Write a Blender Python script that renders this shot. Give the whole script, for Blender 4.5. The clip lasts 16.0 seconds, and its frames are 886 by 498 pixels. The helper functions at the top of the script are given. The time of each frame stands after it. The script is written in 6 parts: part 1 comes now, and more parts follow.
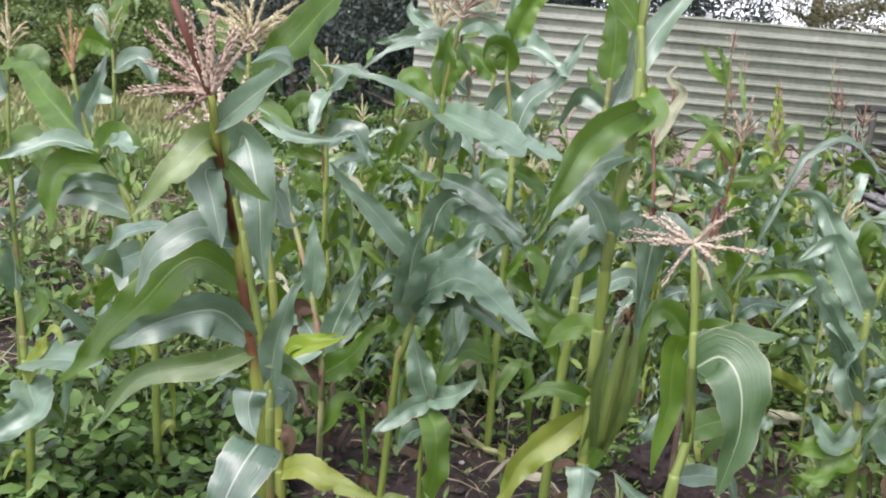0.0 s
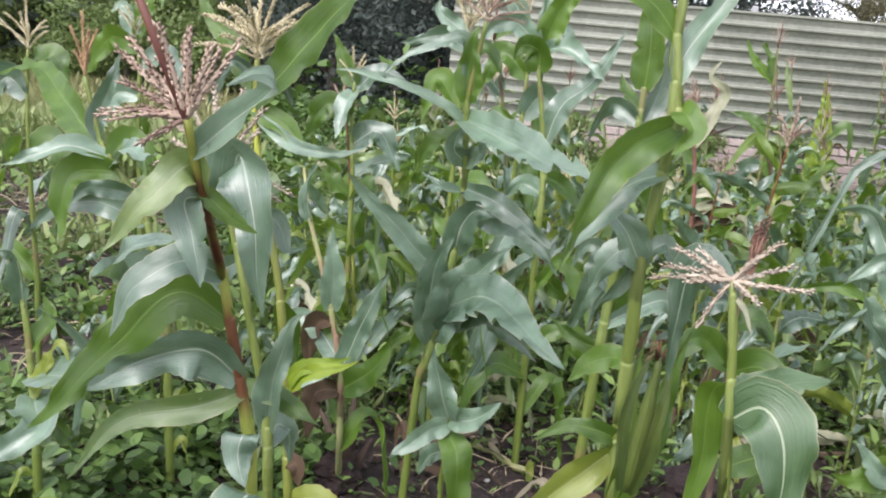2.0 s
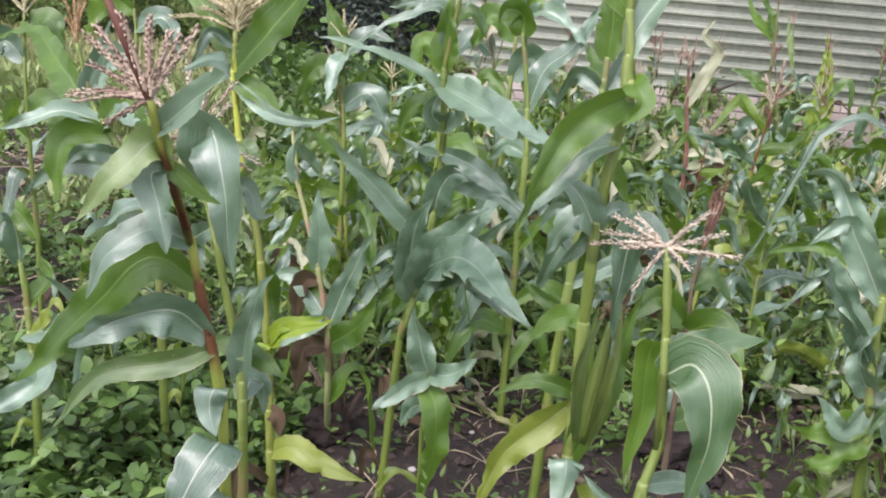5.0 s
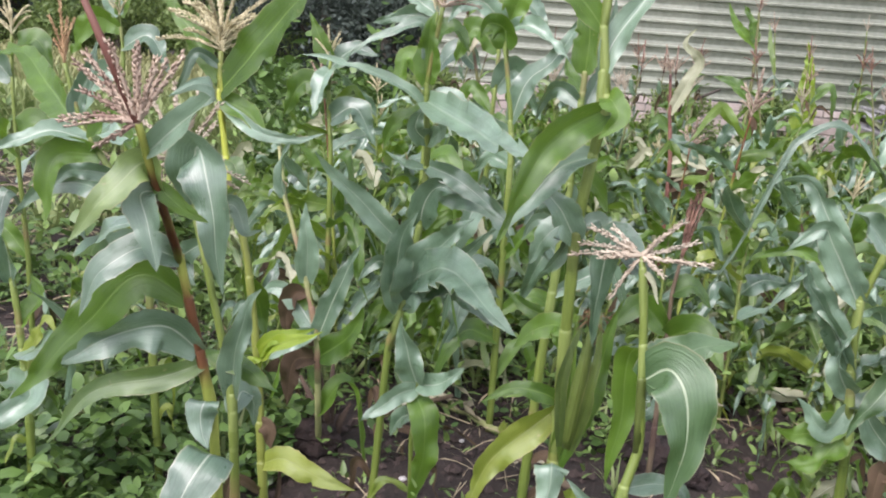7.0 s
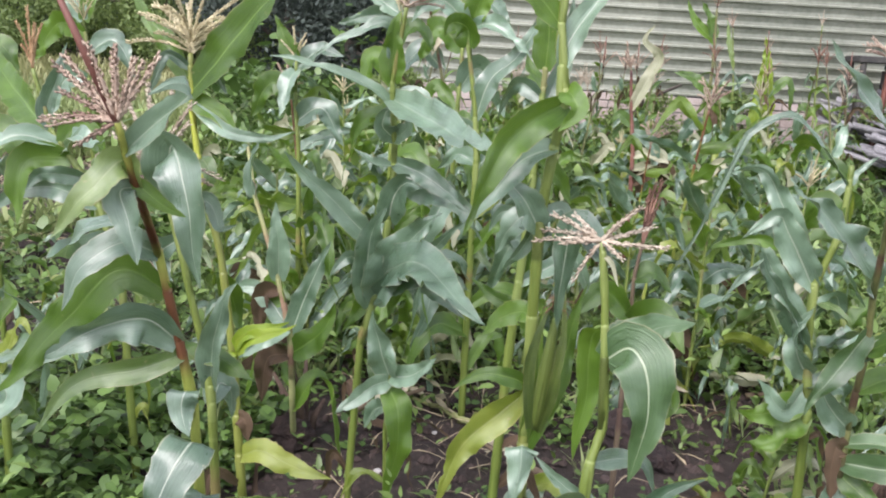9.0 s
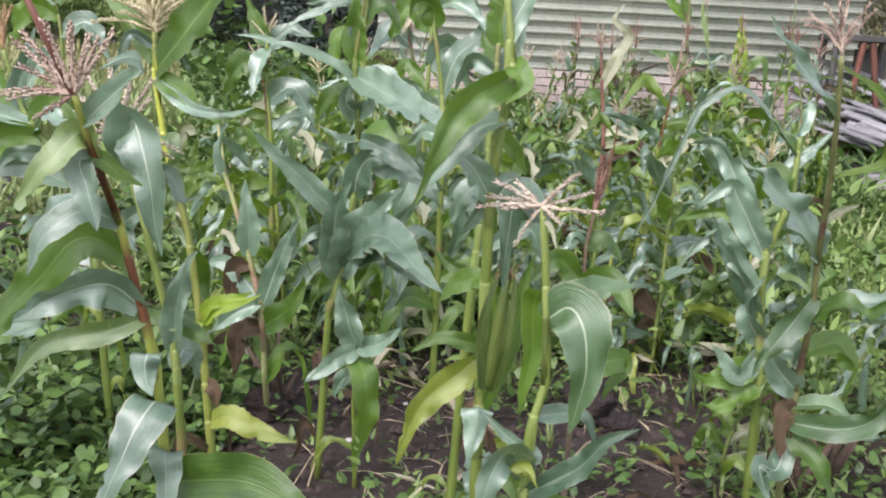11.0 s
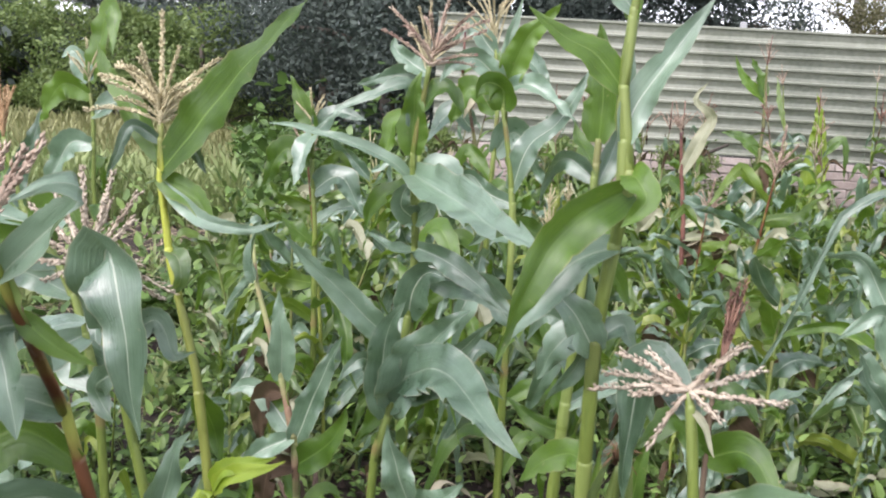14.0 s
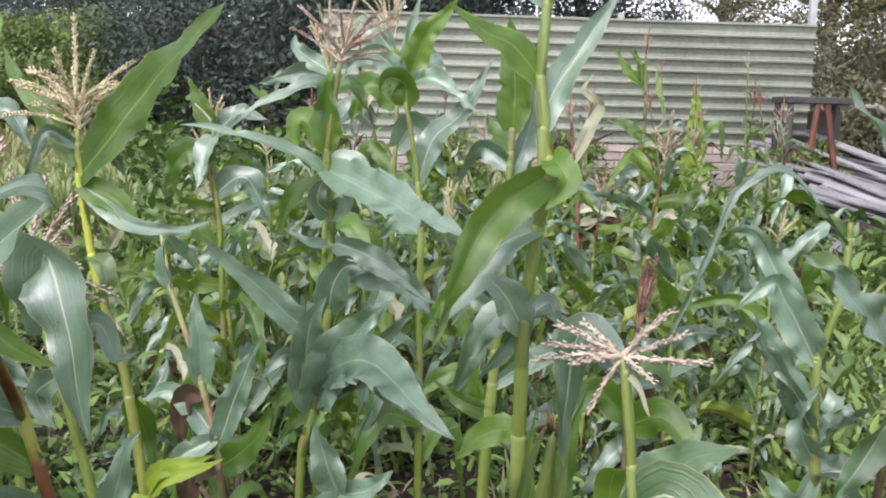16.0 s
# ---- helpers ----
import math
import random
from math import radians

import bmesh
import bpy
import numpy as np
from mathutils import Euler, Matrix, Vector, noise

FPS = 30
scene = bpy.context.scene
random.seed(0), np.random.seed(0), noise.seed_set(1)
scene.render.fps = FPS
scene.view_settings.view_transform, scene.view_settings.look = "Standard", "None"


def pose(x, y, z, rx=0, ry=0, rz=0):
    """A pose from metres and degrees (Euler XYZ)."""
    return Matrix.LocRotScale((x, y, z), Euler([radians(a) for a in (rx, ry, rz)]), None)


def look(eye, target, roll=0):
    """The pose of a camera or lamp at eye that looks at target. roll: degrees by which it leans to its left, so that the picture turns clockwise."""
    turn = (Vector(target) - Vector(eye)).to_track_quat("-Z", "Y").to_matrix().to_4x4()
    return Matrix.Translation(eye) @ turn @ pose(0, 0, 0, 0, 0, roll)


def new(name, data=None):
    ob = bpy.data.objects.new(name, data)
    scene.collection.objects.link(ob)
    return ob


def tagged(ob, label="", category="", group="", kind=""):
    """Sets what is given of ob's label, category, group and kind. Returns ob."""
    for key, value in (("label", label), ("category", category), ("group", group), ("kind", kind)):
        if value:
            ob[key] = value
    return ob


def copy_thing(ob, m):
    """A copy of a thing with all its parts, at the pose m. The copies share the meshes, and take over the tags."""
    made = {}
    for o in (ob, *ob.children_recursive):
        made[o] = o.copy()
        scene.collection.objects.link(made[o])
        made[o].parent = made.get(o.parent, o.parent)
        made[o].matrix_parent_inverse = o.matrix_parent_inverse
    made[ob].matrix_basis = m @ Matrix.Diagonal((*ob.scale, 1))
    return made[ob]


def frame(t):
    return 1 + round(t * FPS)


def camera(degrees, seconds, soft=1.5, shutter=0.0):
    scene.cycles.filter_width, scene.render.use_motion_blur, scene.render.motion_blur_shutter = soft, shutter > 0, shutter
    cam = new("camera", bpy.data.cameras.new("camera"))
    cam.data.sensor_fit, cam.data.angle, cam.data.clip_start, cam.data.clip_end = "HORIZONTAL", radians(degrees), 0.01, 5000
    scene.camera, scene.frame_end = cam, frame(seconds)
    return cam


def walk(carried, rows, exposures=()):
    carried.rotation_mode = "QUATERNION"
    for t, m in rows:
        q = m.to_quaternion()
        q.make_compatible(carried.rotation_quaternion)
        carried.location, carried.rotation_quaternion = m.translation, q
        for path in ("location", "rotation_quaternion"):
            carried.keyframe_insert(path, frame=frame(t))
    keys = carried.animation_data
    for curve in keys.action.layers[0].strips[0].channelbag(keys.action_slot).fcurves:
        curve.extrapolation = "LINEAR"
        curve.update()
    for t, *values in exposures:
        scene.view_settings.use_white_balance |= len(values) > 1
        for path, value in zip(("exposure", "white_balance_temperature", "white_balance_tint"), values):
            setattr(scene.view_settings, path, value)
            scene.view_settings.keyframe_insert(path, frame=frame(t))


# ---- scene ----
cam = camera(50.0, 16.0, soft=2.0, shutter=0.4)
PATH = [
    (0, (0.329, 0.144, 1.163), (0.025, 2.095, 0.844), 5.2),
    (0.5, (0.358, 0.204, 1.159), (-0.019, 2.143, 0.842), 4.9),
    (1, (0.367, 0.301, 1.171), (-0.069, 2.225, 0.84), 4.7),
    (1.5, (0.373, 0.286, 1.195), (-0.066, 2.207, 0.858), 4.7),
    (2, (0.341, 0.281, 1.2), (-0.042, 2.213, 0.856), 5.4),
    (2.5, (0.313, 0.234, 1.211), (-0.018, 2.173, 0.85), 5.9),
    (3, (0.306, 0.18, 1.217), (-0.001, 2.119, 0.833), 5.8),
    (3.5, (0.316, 0.198, 1.201), (0.004, 2.133, 0.804), 6.0),
    (6, (0.474, 0.217, 1.26), (0.048, 2.118, 0.808), 4.8),
    (6.5, (0.459, 0.196, 1.251), (0.06, 2.108, 0.824), 4.7),
    (7, (0.446, 0.181, 1.253), (0.073, 2.101, 0.836), 4.5),
    (7.5, (0.445, 0.175, 1.251), (0.09, 2.099, 0.839), 4.2),
    (8, (0.449, 0.159, 1.249), (0.109, 2.086, 0.838), 3.9),
    (10.5, (0.49, 0.079, 1.249), (0.214, 2.014, 0.824), 3.4),
    (11, (0.528, 0.053, 1.243), (0.252, 1.983, 0.798), 3.2),
    (11.5, (0.589, -0.007, 1.236), (0.306, 1.922, 0.787), 2.9),
    (12, (0.57, 0.025, 1.236), (0.291, 1.966, 0.84), 3.2),
    (12.5, (0.495, 0.135, 1.252), (0.225, 2.08, 0.877), 4.2),
    (13, (0.442, 0.245, 1.245), (0.157, 2.194, 0.896), 4.3),
    (13.5, (0.421, 0.4, 1.236), (0.069, 2.344, 0.92), 3.5),
    (14, (0.403, 0.515, 1.268), (0.009, 2.453, 0.966), 3.4),
    (14.5, (0.373, 0.541, 1.283), (0.037, 2.491, 0.995), 3.1),
    (15, (0.352, 0.525, 1.273), (0.089, 2.488, 0.989), 1.9),
    (15.5, (0.338, 0.504, 1.263), (0.139, 2.472, 0.963), 1.4),
    (16, (0.355, 0.458, 1.261), (0.188, 2.428, 0.962), 1.5),
]
walk(cam, [(t, look(e, a, r)) for t, e, a, r in PATH], exposures=[(0, 1.35, 6350, 20), (6, 1.40, 6350, 20), (10.5, 1.44, 6350, 20), (13.5, 1.44, 6350, 20), (16, 1.36, 6350, 20)])

# ---- sky and sun: an even overcast day ----
world = bpy.data.worlds.new("overcast")
scene.world = world
world.use_nodes = True
wn = world.node_tree
wn.nodes.clear()
sky = wn.nodes.new("ShaderNodeTexSky")
sky.sky_type = "NISHITA"
sky.sun_disc = False
sky.sun_elevation = radians(48)
sky.sun_rotation = radians(200)
grey = wn.nodes.new("ShaderNodeHueSaturation")
grey.inputs["Saturation"].default_value = 0.32
back = wn.nodes.new("ShaderNodeBackground")
back.inputs["Strength"].default_value = 0.145
wo = wn.nodes.new("ShaderNodeOutputWorld")
wn.links.new(sky.outputs[0], grey.inputs["Color"])
wn.links.new(grey.outputs[0], back.inputs["Color"])
wn.links.new(back.outputs[0], wo.inputs["Surface"])
lamp = bpy.data.lights.new("sun", "SUN")
lamp.energy = 1.5
lamp.angle = radians(32)
lamp.color = (1.0, 0.97, 0.92)
sun = new("sun", lamp)
sun.matrix_world = look((-6, -14, 20), (0, 0, 0))


# ---- materials ----
def material(name):
    m = bpy.data.materials.new(name)
    m.use_nodes = True
    nt = m.node_tree
    return m, nt, nt.nodes["Principled BSDF"], nt.nodes["Material Output"]


def node(nt, kind, **values):
    n = nt.nodes.new(kind)
    for k, v in values.items():
        n.inputs[k].default_value = v
    return n


def math_node(nt, op, a, b=None):
    n = nt.nodes.new("ShaderNodeMath")
    n.operation = op
    for i, v in enumerate((a, b)):
        if v is None:
            continue
        if isinstance(v, (int, float)):
            n.inputs[i].default_value = v
        else:
            nt.links.new(v, n.inputs[i])
    return n.outputs[0]


def mix(nt, fac, a, b):
    n = nt.nodes.new("ShaderNodeMix")
    n.data_type = "RGBA"
    for sock, v in ((n.inputs[0], fac), (n.inputs[6], a), (n.inputs[7], b)):
        if isinstance(v, (int, float)):
            sock.default_value = v
        elif isinstance(v, tuple):
            sock.default_value = (*v, 1)
        else:
            nt.links.new(v, sock)
    return n.outputs[2]


def ramp(nt, fac, *stops):
    n = nt.nodes.new("ShaderNodeValToRGB")
    while len(n.color_ramp.elements) < len(stops):
        n.color_ramp.elements.new(0.5)
    for e, (p, c) in zip(n.color_ramp.elements, stops):
        e.position = p
        e.color = (*c, 1) if isinstance(c, tuple) else (c, c, c, 1)
    nt.links.new(fac, n.inputs[0])
    return n.outputs[0]


def noise_of(nt, scale, detail=4.0, vec=None, rough=0.55):
    n = node(nt, "ShaderNodeTexNoise", Scale=scale, Detail=detail, Roughness=rough)
    if vec is None:
        vec = nt.nodes.new("ShaderNodeTexCoord").outputs["Object"]
    nt.links.new(vec, n.inputs["Vector"])
    return n.outputs["Fac"]


def bump(nt, bsdf, height, strength=0.4, distance=0.01):
    b = node(nt, "ShaderNodeBump", Strength=strength, Distance=distance)
    nt.links.new(height, b.inputs["Height"])
    nt.links.new(b.outputs[0], bsdf.inputs["Normal"])


def blade_material(name, dark, light, rib, edge, rough=0.42, through_light=0.3, gloss=0.5):
    """A maize leaf: pale midrib, fine parallel veins, patches and a dry rim."""
    m, nt, bsdf, out = material(name)
    uv = nt.nodes.new("ShaderNodeUVMap").outputs[0]
    sep = nt.nodes.new("ShaderNodeSeparateXYZ")
    nt.links.new(uv, sep.inputs[0])
    u, s = sep.outputs[0], sep.outputs[1]
    off = math_node(nt, "ABSOLUTE", math_node(nt, "SUBTRACT", u, 0.5))
    vein = math_node(nt, "SINE", math_node(nt, "MULTIPLY", u, 110.0))
    rnd = nt.nodes.new("ShaderNodeObjectInfo").outputs["Random"]
    patch = noise_of(nt, 14.0, 5.0)
    fine = noise_of(nt, 90.0, 3.0)
    tone = math_node(nt, "ADD", math_node(nt, "MULTIPLY", patch, 0.75), math_node(nt, "MULTIPLY", rnd, 0.45))
    tone = math_node(nt, "ADD", tone, math_node(nt, "MULTIPLY", vein, 0.008))
    shift = nt.nodes.new("ShaderNodeCombineXYZ")
    nt.links.new(math_node(nt, "MULTIPLY", u, 26.0), shift.inputs[0])
    nt.links.new(math_node(nt, "MULTIPLY", s, 3.2), shift.inputs[1])
    nt.links.new(math_node(nt, "MULTIPLY", rnd, 90.0), shift.inputs[2])
    streak = noise_of(nt, 1.0, 5.0, shift.outputs[0], 0.62)
    blot = nt.nodes.new("ShaderNodeCombineXYZ")
    nt.links.new(math_node(nt, "MULTIPLY", u, 2.0), blot.inputs[0])
    nt.links.new(math_node(nt, "MULTIPLY", s, 5.0), blot.inputs[1])
    nt.links.new(math_node(nt, "MULTIPLY", rnd, 55.0), blot.inputs[2])
    blotch = noise_of(nt, 1.0, 4.0, blot.outputs[0], 0.6)
    tone = math_node(nt, "ADD", tone, math_node(nt, "MULTIPLY", math_node(nt, "SUBTRACT", streak, 0.5), 0.45))
    tone = math_node(nt, "ADD", tone, math_node(nt, "MULTIPLY", math_node(nt, "SUBTRACT", blotch, 0.5), 0.45))
    col = ramp(nt, tone, (0.22, dark), (0.9, light))
    worn = ramp(nt, math_node(nt, "ADD", math_node(nt, "MULTIPLY", streak, 0.55), math_node(nt, "MULTIPLY", blotch, 0.45)), (0.63, 0.0), (0.74, 0.25))
    col = mix(nt, worn, col, edge)
    speck = ramp(nt, fine, (0.69, 0.0), (0.76, 0.6))
    col = mix(nt, speck, col, edge)
    rim = math_node(nt, "ADD", off, math_node(nt, "MULTIPLY", patch, 0.12))
    rim = ramp(nt, rim, (0.532, 0.0), (0.556, 0.55))
    col = mix(nt, rim, col, edge)
    tipdry = ramp(nt, math_node(nt, "ADD", s, math_node(nt, "MULTIPLY", patch, 0.3)), (1.06, 0.0), (1.16, 0.8))
    col = mix(nt, tipdry, col, edge)
    width = math_node(nt, "SUBTRACT", 0.032, math_node(nt, "MULTIPLY", s, 0.022))
    ribf = ramp(nt, math_node(nt, "DIVIDE", off, width), (0.65, 1.0), (1.0, 0.0))
    shown = math_node(nt, "ADD", 0.25, math_node(nt, "MULTIPLY", math_node(nt, "FRACT", math_node(nt, "MULTIPLY", rnd, 7.3)), 0.65))
    col = mix(nt, math_node(nt, "MULTIPLY", ribf, shown), col, rib)
    nt.links.new(col, bsdf.inputs["Base Color"])
    wax = math_node(nt, "ADD", math_node(nt, "MULTIPLY", math_node(nt, "SUBTRACT", blotch, 0.5), 0.28), rough)
    nt.links.new(wax, bsdf.inputs["Roughness"])
    bsdf.inputs["Specular IOR Level"].default_value = 0.85 if gloss else 0.25
    bsdf.inputs["Coat Weight"].default_value = gloss
    bsdf.inputs["Coat Roughness"].default_value = 0.33
    h = math_node(nt, "ADD", math_node(nt, "MULTIPLY", vein, 0.04), math_node(nt, "MULTIPLY", ribf, -2.0))
    h = math_node(nt, "ADD", h, math_node(nt, "ADD", math_node(nt, "MULTIPLY", patch, 3.0), math_node(nt, "MULTIPLY", streak, 1.2)))
    bump(nt, bsdf, h, 0.5, 0.003)
    tr = nt.nodes.new("ShaderNodeBsdfTranslucent")
    nt.links.new(mix(nt, 0.5, col, (0.19, 0.30, 0.02)), tr.inputs["Color"])
    ms = node(nt, "ShaderNodeMixShader", Fac=through_light)
    nt.links.new(bsdf.outputs[0], ms.inputs[1])
    nt.links.new(tr.outputs[0], ms.inputs[2])
    nt.links.new(ms.outputs[0], out.inputs["Surface"])
    return m


LEAF = {
    "leaf": blade_material("maize_leaf_green", (0.022, 0.070, 0.005), (0.120, 0.235, 0.022), (0.20, 0.32, 0.07), (0.32, 0.30, 0.14), 0.45, 0.38, 0.18),
    "fresh": blade_material("maize_leaf_fresh_green", (0.030, 0.080, 0.005), (0.160, 0.260, 0.028), (0.28, 0.38, 0.09), (0.34, 0.32, 0.12), 0.45, 0.4, 0.15),
    # sky sheen on the upper sides is painted into the pale bluish end
    "blue": blade_material("maize_leaf_bluish_sheen", (0.022, 0.064, 0.030), (0.205, 0.315, 0.214), (0.47, 0.53, 0.41), (0.38, 0.36, 0.25), 0.32, 0.22, 0.8),
    "deep": blade_material("maize_leaf_deep_bluish_green", (0.018, 0.058, 0.014), (0.125, 0.225, 0.095), (0.42, 0.50, 0.33), (0.36, 0.34, 0.20), 0.42, 0.28, 0.3),
    "yellow": blade_material("maize_leaf_yellowing", (0.10, 0.17, 0.012), (0.28, 0.33, 0.05), (0.36, 0.40, 0.14), (0.42, 0.34, 0.13), 0.42, 0.35, 0.2),
    "lime": blade_material("maize_leaf_yellow_green", (0.15, 0.26, 0.008), (0.33, 0.44, 0.03), (0.36, 0.44, 0.10), (0.42, 0.36, 0.13), 0.5, 0.4, 0.1),
    "palegreen": blade_material("maize_leaf_pale_green", (0.045, 0.105, 0.022), (0.22, 0.31, 0.10), (0.38, 0.44, 0.22), (0.40, 0.34, 0.20), 0.34, 0.3),
    "dry": blade_material("maize_leaf_withered", (0.22, 0.18, 0.11), (0.54, 0.50, 0.37), (0.60, 0.56, 0.42), (0.25, 0.16, 0.07), 0.7, 0.15, 0.0),
    "brown": blade_material("maize_leaf_dead_brown", (0.030, 0.019, 0.012), (0.105, 0.068, 0.042), (0.13, 0.09, 0.055), (0.10, 0.06, 0.035), 0.75, 0.1, 0.0),
    "pale": blade_material("maize_leaf_bleached", (0.15, 0.17, 0.08), (0.40, 0.40, 0.27), (0.60, 0.58, 0.44), (0.36, 0.25, 0.12), 0.6, 0.2, 0.1),
}


def stem_material(name, low, high, band, band_amount, rough=0.45, span=None):
    m, nt, bsdf, out = material(name)
    co = nt.nodes.new("ShaderNodeTexCoord").outputs["Object"]
    mp = nt.nodes.new("ShaderNodeMapping")
    mp.inputs["Scale"].default_value = (60, 60, 4)
    nt.links.new(co, mp.inputs[0])
    streak = noise_of(nt, 1.0, 4.0, mp.outputs[0])
    big = noise_of(nt, 5.0, 3.0)
    col = ramp(nt, math_node(nt, "ADD", math_node(nt, "MULTIPLY", streak, 0.6), math_node(nt, "MULTIPLY", big, 0.4)), (0.3, low), (0.7, high))
    mp2 = nt.nodes.new("ShaderNodeMapping")
    mp2.inputs["Scale"].default_value = (1.5, 1.5, 7)
    nt.links.new(co, mp2.inputs[0])
    bf = ramp(nt, noise_of(nt, 1.0, 2.0, mp2.outputs[0]), (0.62 - band_amount, 0.0), (0.69 - band_amount, 0.9))
    if span:
        zs = nt.nodes.new("ShaderNodeSeparateXYZ")
        nt.links.new(co, zs.inputs[0])
        bf = math_node(nt, "MULTIPLY", bf, ramp(nt, math_node(nt, "MULTIPLY", zs.outputs[2], 0.5), (span[0] / 2 - 0.02, 0.0), (span[0] / 2, 1.0), (span[1] / 2, 1.0), (span[1] / 2 + 0.02, 0.0)))
    col = mix(nt, bf, col, band)
    nt.links.new(col, bsdf.inputs["Base Color"])
    bsdf.inputs["Roughness"].default_value = rough
    bump(nt, bsdf, streak, 0.3, 0.003)
    return m


STEM = {
    "fill": stem_material("maize_stem_dull_green", (0.07, 0.10, 0.03), (0.19, 0.22, 0.07), (0.14, 0.10, 0.05), 0.1),
    "yellow": stem_material("maize_stem_yellow_top", (0.09, 0.11, 0.02), (0.22, 0.25, 0.05), (0.36, 0.40, 0.05), 0.75, 0.45, (0.96, 1.13)),
    "stalk": stem_material("maize_stem_green", (0.068, 0.108, 0.015), (0.185, 0.235, 0.048), (0.17, 0.14, 0.05), 0.06),
    "red": stem_material("maize_stem_red", (0.18, 0.235, 0.035), (0.36, 0.38, 0.085), (0.12, 0.026, 0.018), 0.24, 0.45, (0.79, 1.06)),
    "dark": stem_material("maize_stem_dark", (0.075, 0.08, 0.03), (0.19, 0.20, 0.07), (0.075, 0.038, 0.026), 0.09),
    "dry": stem_material("maize_stem_dry", (0.18, 0.21, 0.08), (0.30, 0.30, 0.13), (0.25, 0.15, 0.10), 0.1, 0.7),
    "spike": stem_material("tassel_axis_red", (0.10, 0.035, 0.025), (0.22, 0.10, 0.07), (0.06, 0.02, 0.02), 0.1, 0.6),
    "brown": stem_material("maize_stem_brown", (0.065, 0.048, 0.030), (0.165, 0.118, 0.072), (0.07, 0.04, 0.03), 0.1, 0.8),
}


def tassel_material(name, a, b):
    m, nt, bsdf, out = material(name)
    nt.links.new(ramp(nt, noise_of(nt, 28.0, 5.0), (0.36, a), (0.62, b)), bsdf.inputs["Base Color"])
    bsdf.inputs["Roughness"].default_value = 0.75
    return m


TASSEL = {
    "pink": tassel_material("tassel_pink_brown", (0.21, 0.135, 0.10), (0.50, 0.395, 0.30)),
    "straw": tassel_material("tassel_straw", (0.36, 0.31, 0.17), (0.62, 0.56, 0.36)),
    "pale": tassel_material("tassel_pale_tan", (0.32, 0.26, 0.19), (0.52, 0.45, 0.35)),
    "brown": tassel_material("tassel_dark_brown", (0.10, 0.06, 0.05), (0.24, 0.16, 0.13)),
    "rust": tassel_material("tassel_rust_brown", (0.11, 0.055, 0.04), (0.30, 0.17, 0.12)),
    "orange": tassel_material("tassel_orange_brown", (0.30, 0.18, 0.09), (0.48, 0.33, 0.18)),
}


def plain(name, lo, hi, scale, rough=0.8, strength=0.5, distance=0.01, fine=None):
    """A rough surface with tone at two scales."""
    m, nt, bsdf, out = material(name)
    big = noise_of(nt, scale, 6.0)
    small = noise_of(nt, fine or scale * 9, 5.0)
    f = math_node(nt, "ADD", math_node(nt, "MULTIPLY", big, 0.6), math_node(nt, "MULTIPLY", small, 0.4))
    rnd = nt.nodes.new("ShaderNodeObjectInfo").outputs["Random"]
    f = math_node(nt, "ADD", f, math_node(nt, "MULTIPLY", math_node(nt, "SUBTRACT", rnd, 0.5), 0.2))
    nt.links.new(ramp(nt, f, (0.32, lo), (0.68, hi)), bsdf.inputs["Base Color"])
    bsdf.inputs["Roughness"].default_value = rough
    bump(nt, bsdf, f, strength, distance)
    return m


def foliage(name, lo, hi, rough=0.55, light=0.3):
    """Small leaves, each its own tone."""
    m, nt, bsdf, out = material(name)
    isl = nt.nodes.new("ShaderNodeNewGeometry").outputs["Random Per Island"]
    big = noise_of(nt, 0.9, 3.0)
    patchy = noise_of(nt, 3.4, 2.0)
    f = math_node(nt, "ADD", math_node(nt, "MULTIPLY", isl, 0.5), math_node(nt, "MULTIPLY", math_node(nt, "ADD", big, patchy), 0.35))
    col = ramp(nt, f, (0.18, lo), (0.85, hi))
    nt.links.new(col, bsdf.inputs["Base Color"])
    bsdf.inputs["Roughness"].default_value = rough
    tr = nt.nodes.new("ShaderNodeBsdfTranslucent")
    nt.links.new(col, tr.inputs["Color"])
    ms = node(nt, "ShaderNodeMixShader", Fac=light)
    nt.links.new(bsdf.outputs[0], ms.inputs[1])
    nt.links.new(tr.outputs[0], ms.inputs[2])
    nt.links.new(ms.outputs[0], out.inputs["Surface"])
    return m


def soil_material():
    m, nt, bsdf, out = material("garden_soil")
    big = noise_of(nt, 0.35, 4.0)
    mid = noise_of(nt, 11.0, 9.0, None, 0.7)
    fine = noise_of(nt, 60.0, 5.0, None, 0.7)
    f = math_node(nt, "ADD", math_node(nt, "MULTIPLY", mid, 0.6), math_node(nt, "MULTIPLY", fine, 0.4))
    col = ramp(nt, f, (0.30, (0.011, 0.007, 0.006)), (0.50, (0.030, 0.020, 0.017)), (0.76, (0.085, 0.061, 0.050)))
    col = mix(nt, math_node(nt, "MULTIPLY", ramp(nt, big, (0.45, 0.0), (0.6, 1.0)), 0.2), col, (0.15, 0.12, 0.09))
    nt.links.new(col, bsdf.inputs["Base Color"])
    bsdf.inputs["Roughness"].default_value = 0.95
    bump(nt, bsdf, f, 1.0, 0.05)
    return m


